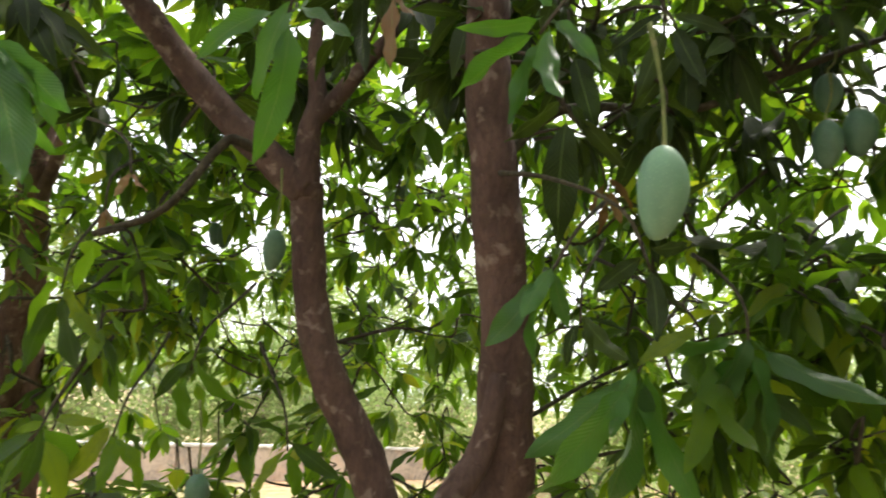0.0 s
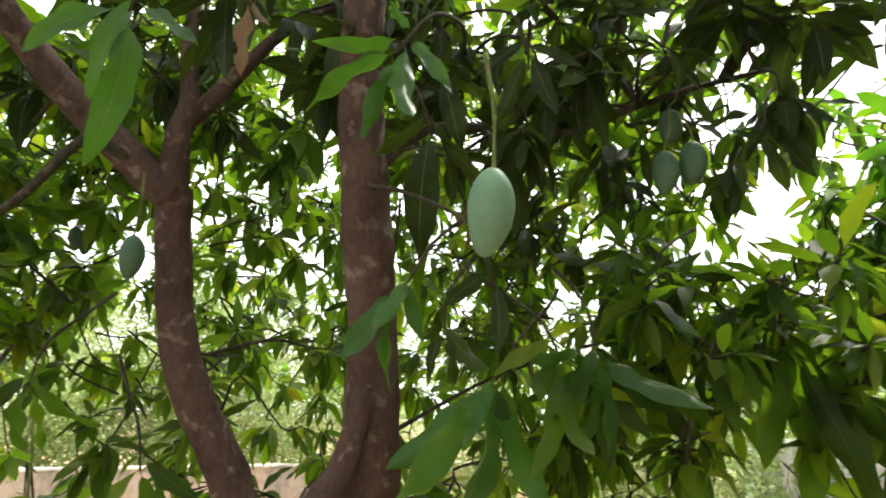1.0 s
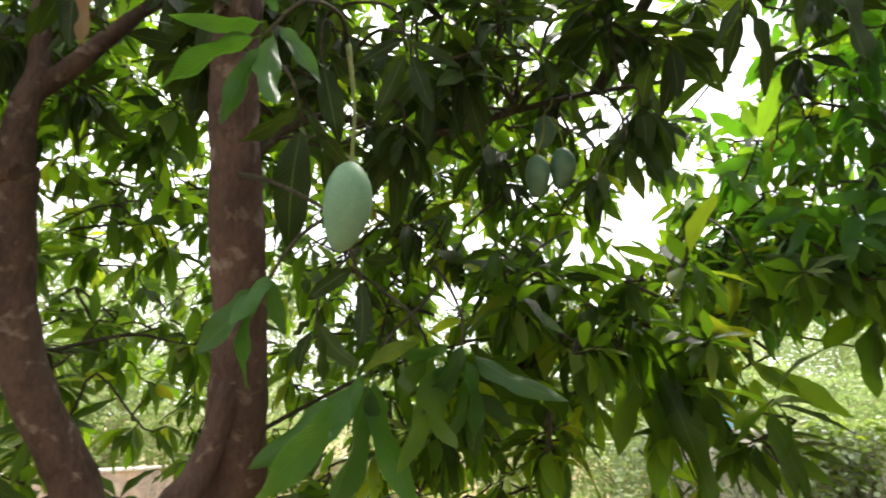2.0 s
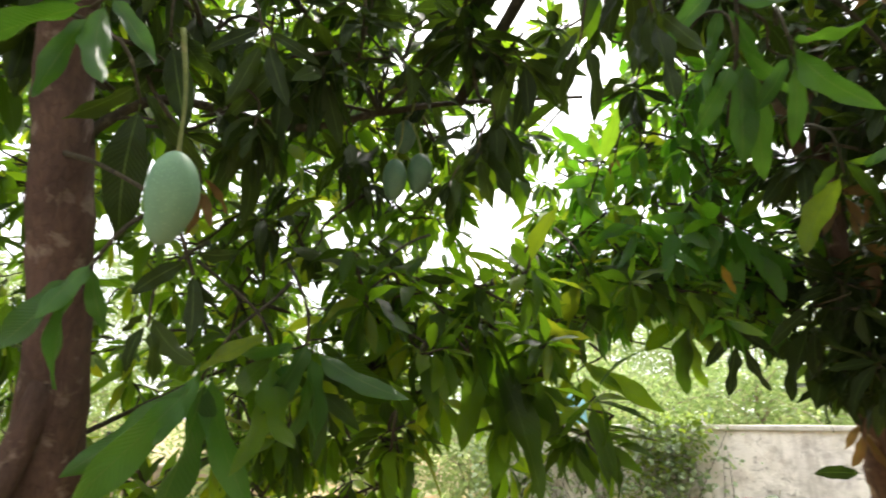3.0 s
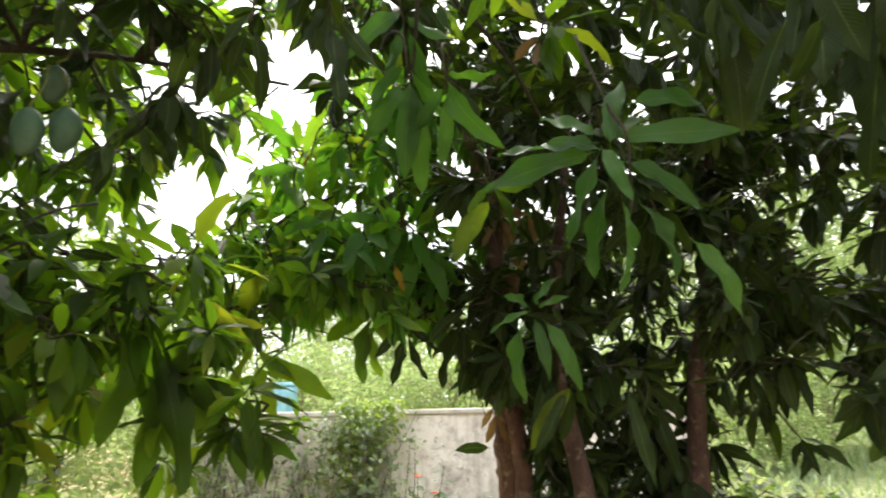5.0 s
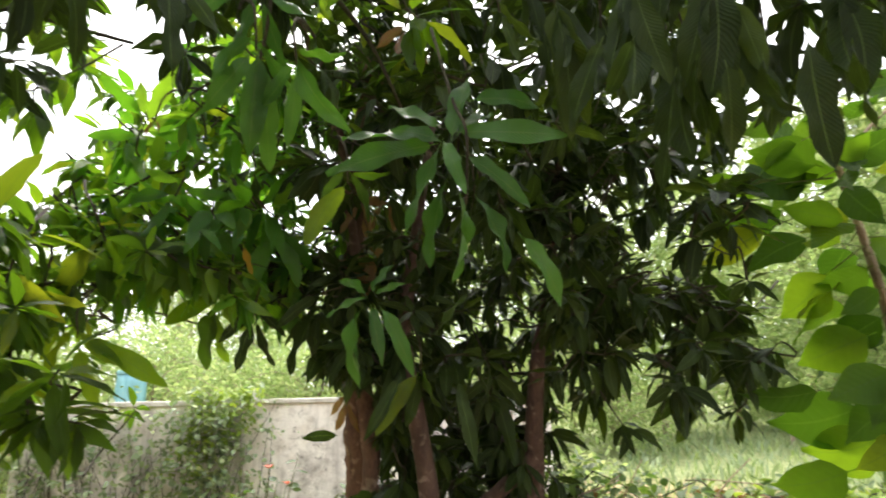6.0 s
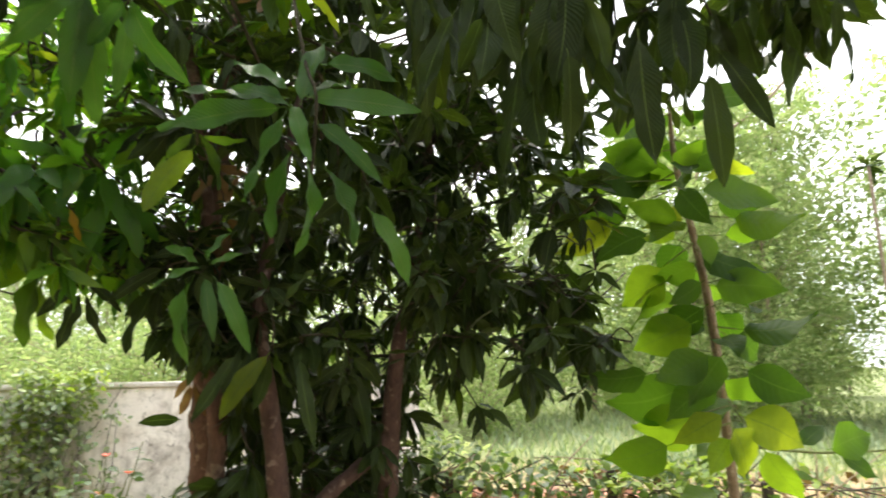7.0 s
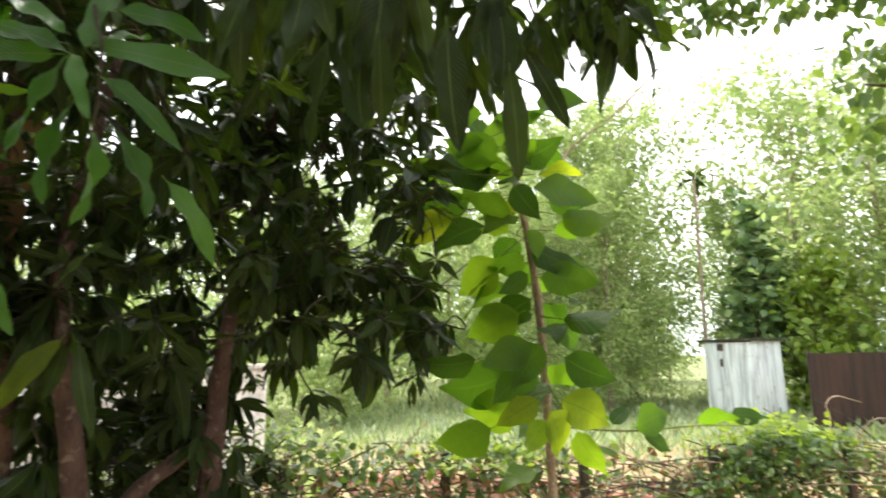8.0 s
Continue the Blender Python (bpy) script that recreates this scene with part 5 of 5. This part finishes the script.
for i in range(260):
    p = FENCE_A + fence_way * fence_long * rng.random() + Vector((rng.gauss(-0.03, 0.06), 0, rng.uniform(0.2, 0.9)))
    q = p + Vector((rng.gauss(0, 0.08), rng.gauss(0, 0.55), rng.gauss(0.05, 0.2)))
    tube(bm, [p, (p + q) / 2 + Vector((rng.gauss(0, 0.05), 0, rng.gauss(0, 0.07))), q], [0.006, 0.005, 0.003], 4, 3, 0, False)
leaf_stuff("dry_foliage", dry, SMALL, DRY_LEAF, creeper, 1.2, 25)
leaf_stuff("fresh_foliage", fresh, SMALL, FRESH_LEAF, creeper, 1.3, 26)
part("dry_stem", bm, SAPLING_BARK, creeper)["kind"] = "stuff"


# ---- creepers and flowers on the garden wall ----
wall_vine = tagged(new("creeper"), "grey-green creeper covering the end of the plastered wall, paled as by glare", "creeper")
WALL_WAY, WALL_OUT = Vector((math.cos(radians(-48)), math.sin(radians(-48)), 0)), Vector((-math.sin(radians(48)), -math.cos(radians(48)), 0))
WALL_MID = Vector((5.75, 3.9, 0))
rows, bm = [], bmesh.new()
for i in range(3000):
    u = -2.9 + 2.1 * rng.random() ** 1.2
    if rng.random() < 0.25:
        u = rng.gauss(-0.85, 0.22)
    z = rng.uniform(0.1, 1.5) if u < -1.2 else rng.uniform(0.5, 1.6)
    p = WALL_MID + WALL_WAY * u + WALL_OUT * (0.13 + abs(rng.gauss(0, 0.12))) + Vector((0, 0, z + 0.12 * math.sin(u * 9)))
    d = (WALL_OUT * rng.uniform(0.1, 0.8) + Vector((rng.gauss(0, 0.5), rng.gauss(0, 0.5), rng.uniform(-0.8, 0.3)))).normalized()
    rows.append((p, p + d * rng.uniform(0.035, 0.085), rng.gauss(0, 0.6)))
for i in range(60):
    u = rng.uniform(-2.8, -0.6)
    p = WALL_MID + WALL_WAY * u + WALL_OUT * 0.14 + Vector((0, 0, -0.02))
    q = p + WALL_WAY * rng.gauss(0, 0.25) + Vector((0, 0, rng.uniform(0.9, 1.5)))
    tube(bm, [p, (p + q) / 2 + WALL_WAY * rng.gauss(0, 0.1), q], [0.008, 0.006, 0.003], 4, 4, 0, False)
part("vine_stem", bm, TWIG, wall_vine)["kind"] = "stuff"
# The creeper's strong light is painted in through the paled leaf.
leaf_stuff("foliage", rows, SMALL, GLARE_LEAF, wall_vine, 1.3, 23)
rows = []
for strand, (top, fall, lean) in enumerate(((-0.72, 0.55, -0.1), (-0.85, 0.75, -0.25), (-0.95, 0.95, -0.2), (-0.62, 0.35, 0.0), (-1.05, 0.8, -0.3))):
    for i in range(110):
        k = rng.random() ** 1.3
        p = WALL_MID + WALL_WAY * (top + lean * k + rng.gauss(0, 0.05)) + WALL_OUT * (0.17 + abs(rng.gauss(0, 0.06))) + Vector((0, 0, 1.62 - fall * k))
        d = (WALL_OUT * rng.uniform(0.1, 0.8) + Vector((rng.gauss(0, 0.5), rng.gauss(0, 0.5), rng.uniform(-0.6, 0.3)))).normalized()
        rows.append((p, p + d * rng.uniform(0.04, 0.085), rng.gauss(0, 0.6)))
leaf_stuff("fresh_foliage", rows, SMALL, FRESH_LEAF, wall_vine, 1.2, 24)


def flower_plant(at, height, blooms, seed):
    r = random.Random(seed)
    ob = thing("flowering_plant", "slender garden plant with sparse leaves and red blooms before the wall", "plant", at)
    rows = []
    for k in range(6):
        a = r.uniform(0, 6.28)
        top = Vector((0.2 * math.cos(a), 0.2 * math.sin(a), height * r.uniform(0.75, 1.0)))
        stem("stem", [(0, 0, -0.05), tuple(top * 0.5 + Vector((r.gauss(0, 0.03), r.gauss(0, 0.03), 0))), tuple(top)], [0.008, 0.006, 0.003], GREEN_TWIG, ob, 5, 4)
        for j in range(14):
            p = top * r.uniform(0.3, 1.0)
            d = Vector((r.gauss(0, 1), r.gauss(0, 1), r.uniform(-0.2, 0.6))).normalized()
            rows.append((p, p + d * r.uniform(0.07, 0.13), r.gauss(0, 0.5)))
        if k < blooms:
            fl = []
            for j in range(6):
                b = j * 1.05
                fl.append((top, top + Vector((0.036 * math.cos(b), 0.036 * math.sin(b), 0.022)), 0.0))
            leaf_stuff("bloom", fl, SMALL, PETAL, ob, 1.4, seed + k)["kind"] = ""
    leaf_stuff("foliage", rows, SMALL + NARROW, VINE_LEAF, ob, 1.0, seed)


flower_plant((4.12, 2.95, 0), 1.22, 2, 31)
flower_plant((4.35, 3.3, 0), 0.95, 1, 32)
flower_plant((4.75, 2.5, 0), 1.0, 1, 33)

finial = thing("finial", "small pale cement knob on the wall's coping", "finial", (5.35, 4.35, 1.515))
bm = bmesh.new()
box(bm, (-0.035, -0.035, 0), (0.035, 0.035, 0.05), 0.006)
bmesh.ops.create_cone(bm, cap_ends=True, segments=10, radius1=0.03, radius2=0.012, depth=0.07, matrix=Matrix.Translation((0, 0, 0.08)))
part("knob", bm, COPING, finial)

barrel = thing("barrel", "tall blue plastic drum standing behind the garden wall", "barrel", (6.3, 7.62, 0))
bm = bmesh.new()
tube(bm, [(0, 0, 0), (0, 0, 0.45), (0, 0, 0.9), (0, 0, 1.4), (0, 0, 1.86)], [0.19, 0.21, 0.2, 0.21, 0.19], 20, 4)
part("body", bm, BLUE, barrel)
bm = bmesh.new()
tube(bm, [(0, 0, 1.862), (0, 0, 1.89), (0, 0, 1.92)], [0.2, 0.2, 0.185], 20, 2)
part("lid", bm, BLUE, barrel)


# ---- shed, sheet and rubble across the field ----
def build_shed():
    ob = thing("shed", "small pale corrugated metal shed with a dark gap beside its door", "shed", (16.4, -7.65, 0), -64.0)
    w, d, h = 1.08, 1.4, 1.86
    bm = bmesh.new()
    n = 60
    grid = []
    for i in range(n + 1):
        x = -w / 2 + w * i / n
        y = -d / 2 + 0.018 * math.sin(i * 1.1)
        grid.append((bm.verts.new((x, y, 0.03)), bm.verts.new((x, y, h))))
    for a, b in zip(grid, grid[1:]):
        bm.faces.new((a[0], b[0], b[1], a[1]))
    part("front_sheet", bm, SHED_SHEET, ob)
    sides = []
    for x in (-w / 2, w / 2):
        bm = bmesh.new()
        box(bm, (x - 0.03, -d / 2 + 0.02, 0.0), (x + 0.03, d / 2, h - 0.02), 0.01)
        sides.append(part("side_wall", bm, SHED_SHEET, ob))
    bm = bmesh.new()
    box(bm, (-w / 2, d / 2 - 0.03, 0), (w / 2, d / 2 + 0.03, h), 0.01)
    part("back_wall", bm, SHED_SHEET, ob)
    bm = bmesh.new()
    box(bm, (-w / 2 - 0.12, -d / 2 - 0.12, h), (w / 2 + 0.12, d / 2 + 0.12, h + 0.05), 0.015)
    part("roof", bm, IRON, ob, "dark rusty sheet roof")
    bm = bmesh.new()
    box(bm, (-w / 2 - 0.045, 0.14, 1.22), (-w / 2 - 0.028, 0.22, 1.42), 0.004)
    part("latch", bm, IRON, sides[0])
    bm = bmesh.new()
    box(bm, (-w / 2 - 0.045, 0.10, 1.62), (-w / 2 - 0.028, 0.28, 1.80), 0.004)
    part("vent", bm, IRON, sides[0])


build_shed()

screen = thing("sheet_screen", "rusty dark brown metal sheet screen standing in the field", "screen", (13.7, -8.9, 0), -67.0)
bm = bmesh.new()
box(bm, (-1.7, -0.02, 0.05), (1.7, 0.02, 1.55), 0.008)
bmesh.ops.subdivide_edges(bm, edges=[e for e in bm.edges if abs(e.verts[0].co.x - e.verts[1].co.x) > 2], cuts=30)
for v in bm.verts:
    v.co.y += 0.006 * math.sin(v.co.x * 3)
part("sheet", bm, BROWN_SHEET, screen)
for x in (-1.6, 0, 1.6):
    bm = bmesh.new()
    box(bm, (x - 0.03, 0.03, -0.1), (x + 0.03, 0.09, 1.6), 0.006)
    part("post", bm, IRON, screen)


cane = thing("bent_cane", "dry pale cane bent over among weeds", "cane", (10.51, -6.06, 0))
stem("cane", [(0, 0, -0.1), (0, 0, 0.55), (-0.04, 0.05, 0.77), (-0.06, -0.11, 0.89), (-0.03, -0.51, 0.79)], [0.014, 0.013, 0.012, 0.011, 0.006], SAPLING_BARK, cane, 6, 6, 0.05)


def brick_mesh(seed):
    r = random.Random(seed)
    bm = bmesh.new()
    box(bm, (-0.11, -0.052, 0), (0.11, 0.052, 0.07), 0.008)
    for v in bm.verts:
        v.co += Vector((r.uniform(-1, 1), r.uniform(-1, 1), r.uniform(-0.6, 0.6))) * 0.006
    mesh = bpy.data.meshes.new("brick")
    bm.to_mesh(mesh)
    bm.free()
    mesh.materials.append(BRICK)
    return mesh


rubble = thing("rubble_heap", "loose heap of old pink-red bricks behind the fence", "rubble", (7.0, 0.3, 0))
bricks = [brick_mesh(i) for i in range(4)]
for i in range(220):
    ob = new("brick", bricks[i % 4])
    x, y = rng.gauss(0, 0.8), rng.gauss(-0.5, 1.7)
    z = max(0.0, 0.55 * math.exp(-(x / 0.8) ** 2 - (y / 2.2) ** 2) - 0.1) * rng.uniform(0.7, 1.0)
    ob.matrix_world = pose(7.0 + x, 0.3 + y, z, rng.gauss(0, 16), rng.gauss(0, 16), rng.uniform(0, 180))
    ob.parent = rubble
    ob.matrix_parent_inverse = rubble.matrix_world.inverted()


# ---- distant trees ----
def far_tree(name, label, height, spread, count, shapes, size, seed, low=0.12, wide=1.0, leaf=HAZE_LEAF):
    r = random.Random(seed)
    ob = tagged(new(name), label, "tree")
    stem("trunk", [(0, 0, -0.2), (r.gauss(0, 0.1), r.gauss(0, 0.1), height * 0.35), (r.gauss(0, 0.2), r.gauss(0, 0.2), height * 0.85)], [height * 0.014, height * 0.009, 0.02], SAPLING_BARK, ob, 8, 6, 0.15)
    bm, rows = bmesh.new(), []
    for k in range(46):
        u = low + (1 - low) * (k + r.random()) / 46
        a = k * 2.4 + r.uniform(-0.5, 0.5)
        reach = spread * (0.45 + 0.75 * math.sin(min(1, u * 1.05) * math.pi) ** 0.7) * r.uniform(0.55, 1.15)
        root = Vector((0, 0, height * u * 0.82))
        end = Vector((math.cos(a) * reach, math.sin(a) * reach, height * u + r.uniform(-0.2, 0.5)))
        mid = (root + end) / 2 + Vector((0, 0, 0.25 * reach))
        tube(bm, [root, mid, end], [0.016, 0.01, 0.004], 4, 3, 0, False)
        for j in range(count // 46):
            f = r.random() ** 0.6
            p = root.lerp(mid, f * 2) if f < 0.5 else mid.lerp(end, f * 2 - 1)
            p = p + Vector((r.gauss(0, 0.3), r.gauss(0, 0.3), r.gauss(-0.1, 0.34))) * (0.3 + reach * 0.3)
            d = Vector((r.gauss(0, 1), r.gauss(0, 1), r.uniform(-1.2, 0.4))).normalized()
            rows.append((p, p + d * size * r.uniform(0.6, 1.3), r.gauss(0, 0.8)))
    part("limb_mass", bm, SAPLING_BARK, ob)["kind"] = "stuff"
    leaf_stuff("crown", rows, shapes, leaf, ob, wide, seed)
    return ob


def compass(az, dist):
    return EYE.x + dist * math.sin(radians(az)), EYE.y + dist * math.cos(radians(az))


feathery = far_tree("bamboo_clump", "tall feathery bamboo-like tree across the field, hazy pale green", 9.5, 2.6, 11000, TINY, 0.2, 51, 0.05, 0.6)
bushy = far_tree("field_tree", "hazy pale green leafy tree at the edge of the field", 7.5, 2.9, 9000, TINY, 0.14, 52, 0.05, 1.2)
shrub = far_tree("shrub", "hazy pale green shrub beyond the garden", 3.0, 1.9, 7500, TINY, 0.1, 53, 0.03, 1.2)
placed = {"f": feathery, "b": bushy, "s": shrub}
used = set()
rng = random.Random(54)
for kind, az, dist, grow in (
        ("f", 96, 22, 1.15), ("f", 102, 20, 1.1), ("f", 107, 22, 1.2), ("f", 99, 17, 0.7), ("f", 105, 18, 0.75), ("f", 90, 24, 1.0), ("f", 84, 20, 0.9), 
        ("b", 121, 22, 1.5), ("b", 127, 22, 1.35), ("b", 133, 22, 1.3), ("f", 116.5, 23, 0.8), ("b", 141, 21, 1.1), ("b", 147, 16, 1.0), ("f", 76, 19, 0.85), ("b", 68, 18, 0.85),
        ("f", 60, 17, 0.75), ("b", 53, 20, 0.7), ("f", 46, 18, 0.6), ("b", 39, 17, 0.65), ("b", 30, 18, 0.7), ("f", 20, 20, 0.75), ("b", 8, 18, 0.7),
        ("f", -4, 20, 0.75), ("b", -14, 19, 0.8), ("f", -23, 18, 0.7), ("b", -32, 19, 0.75), ("b", -43, 18, 0.8), ("f", -54, 18, 0.9), ("b", -66, 19, 0.9),
        # Unseen trees behind the camera, added to close the surroundings for reflected light.
        ("b", 165, 18, 0.9), ("b", 190, 18, 0.9), ("b", 215, 18, 0.9), ("b", 240, 18, 0.9), ("b", 265, 18, 0.9),
        ("s", 37, 10.5, 0.8), ("s", 44, 12, 0.75), ("s", 52, 11, 0.8), ("s", 60, 12, 0.85), ("s", 70, 13, 0.9), ("s", 28, 11, 0.8), ("s", 18, 12, 0.85), ("s", 6, 13, 0.8),
        ("s", -8, 15, 0.9), ("s", -17, 15.5, 0.95), ("s", -25, 16, 1.0), ("s", -33, 15.5, 0.9), ("s", -41, 15, 1.0), ("s", -50, 14, 1.0),
        ("s", 93, 25, 0.8), ("s", 101, 26, 0.8), ("s", 108, 28, 0.8), ("s", 124, 24, 0.8), ("s", 80, 15, 0.8),
        ("b", 72, 34, 1.3), ("b", 80, 36, 1.3), ("b", 87, 34, 1.3), ("b", 93, 36, 1.4), ("b", 99, 35, 1.3), ("b", 105, 37, 1.4), ("b", 110, 36, 0.7), ("b", 118, 36, 1.3), ("b", 124, 34, 1.4),
        ("b", 130, 36, 1.4), ("b", 48, 33, 1.1), ("b", 40, 34, 1.1), ("b", -20, 34, 1.1), ("b", -30, 35, 1.1)):
    x, y = compass(az, dist)
    m = pose(x, y, 0, 0, 0, rng.uniform(0, 360)) @ Matrix.Diagonal((grow, grow, grow, 1))
    if kind not in used:
        used.add(kind)
        placed[kind].matrix_world = m
        placed[kind].scale = (grow, grow, grow)
    else:
        o = copy_thing(placed[kind], pose(x, y, 0, 0, 0, rng.uniform(0, 360)))
        o.scale = (grow, grow, grow)


clad = far_tree("vine_clad_tree", "slim tree wrapped in dark green climbing leaves behind the shed", 6.2, 0.8, 1900, SMALL, 0.32, 55, 0.08, 1.3, CLIMBER_LEAF)
clad.matrix_world = pose(18.4, -9.3, 0, 0, 0, 20)
thicket = far_tree("thicket", "fresh green climber-covered thicket behind the brown screen", 4.4, 1.4, 2600, SMALL, 0.26, 56, 0.04, 1.3, FRESH_LEAF)
thicket.matrix_world = pose(17.6, -10.6, 0, 0, 0, 60)


culm = thing("bamboo_culm", "bare pale bamboo culm arching over the field trees", "bamboo", (18.51, -0.98, 0))
stem("culm", [(0, 0, -0.2), (0.3, -1.0, 2.6), (0.8, -2.6, 7.63), (0.48, -4.80, 9.65), (0.05, -7.38, 12.31)], [0.06, 0.055, 0.05, 0.04, 0.015], SAPLING_BARK, culm, 8, 8, 0.05)

palm = thing("palm", "small slender palm with a dark drooping tuft", "palm", (18.52, -7.73, 0))
stem("trunk", [(0, 0, -0.2), (0.1, 0.05, 2.0), (0, 0, 6.96)], [0.06, 0.05, 0.045], SAPLING_BARK, palm, 8, 6, 0.1)
for i in range(14):
    a, r = i * 2.4, 0.42 + 0.12 * (i % 3)
    top = Vector((0, 0, 6.96))
    leaf_part(palm, SHADED_MESH, top, top + Vector((r * math.cos(a), r * math.sin(a), 0.35 - 0.12 * (i % 6))), 0.0, 1.0, name="frond")
    palm.children[-1].matrix_parent_inverse = Matrix()


# ---- a garden tree whose branch hangs over the field ----
garden_tree = thing("garden_tree", "garden tree reaching out a leafy branch over the field's edge", "tree")
stem("trunk", [(4.4, -6.2, -0.1), (4.5, -6.0, 1.6), (4.7, -5.5, 3.4), (5.0, -4.9, 5.0)], [0.16, 0.13, 0.1, 0.06], BARK, garden_tree, 12, 6, 0.15)
stem("limb", [(4.6, -5.7, 2.8), (5.0, -4.9, 4.2), (5.4, -3.9, 5.0), (5.7, -2.6, 5.1)], [0.07, 0.05, 0.035, 0.012], BARK, garden_tree, 8, 6, 0.12)
stem("limb", [(4.6, -5.7, 2.6), (5.4, -4.6, 3.6), (6.0, -4.0, 4.0)], [0.06, 0.04, 0.012], BARK, garden_tree, 8, 6, 0.12)
rows, rng = [], random.Random(71)
for lo, hi, count in (((5.2, -4.6, 4.55), (6.2, -2.0, 5.3), 900), ((5.6, -5.0, 3.2), (6.6, -3.85, 4.6), 420), ((3.4, -7.0, 3.6), (5.8, -4.2, 6.0), 1500)):
    for p in scatter(rng, count, lo, hi, lambda q: noise.noise(q * 2.3) > 0.0):
        d = Vector((rng.gauss(0, 0.6), rng.gauss(0, 0.6), rng.uniform(-1.2, 0.1))).normalized()
        rows.append((p, p + d * rng.uniform(0.1, 0.18), rng.gauss(0, 0.6)))
leaf_stuff("crown", rows, SMALL, VINE_LEAF, garden_tree, 1.2, 72)


# ---- grass and undergrowth ----
rows = []
for i in range(9000):
    az, dist = rng.uniform(80, 135), rng.uniform(9, 30)
    x, y = compass(az, dist)
    p = Vector((x, y, -0.03))
    d = Vector((rng.gauss(0, 0.35), rng.gauss(0, 0.35), 1)).normalized()
    rows.append((p, p + d * rng.uniform(0.12, 0.35), rng.uniform(-1.5, 1.5)))
tagged(leaf_stuff("grass", rows, NARROW, GLARE_LEAF, None, 0.8, 61), "pale green tufted grass across the field", "grass", kind="stuff")
rows = []
for i in range(7000):
    az, dist = rng.choice((rng.uniform(-60, 25), rng.uniform(20, 80))), rng.uniform(3.6, 12)
    x, y = compass(az, dist)
    if -45 < az < -8 and dist < 13 or dist < 5.5 and rng.random() < 0.5:
        continue
    p = Vector((x, y, rng.uniform(0, 0.5)))
    d = Vector((rng.gauss(0, 0.8), rng.gauss(0, 0.8), 0.7)).normalized()
    rows.append((p, p + d * rng.uniform(0.1, 0.22), rng.gauss(0, 0.8)))
# The weeds share the haze-paled leaf, which brightens them as well.
tagged(leaf_stuff("undergrowth", rows, SMALL + NARROW, HAZE_LEAF, None, 1.0, 62), "low weeds growing under the trees", "weeds", kind="stuff")


# the trees' own origins at their feet
for ob, foot in ((mango_tree, (0.42, 1.97, 0)), (shaded_tree, (3.38, 1.62, 0)), (sapling, (4.35, -0.74, 0)), (red_tree, (-1.85, 2.75, 0)), (garden_tree, (4.4, -6.2, 0)),
                 (fence, tuple(FENCE_A)), (creeper, tuple(FENCE_A)), (wall_vine, tuple(WALL_MID))):
    ob.location = foot
    for child in ob.children:
        child.matrix_parent_inverse = Matrix.Translation(-Vector(foot))
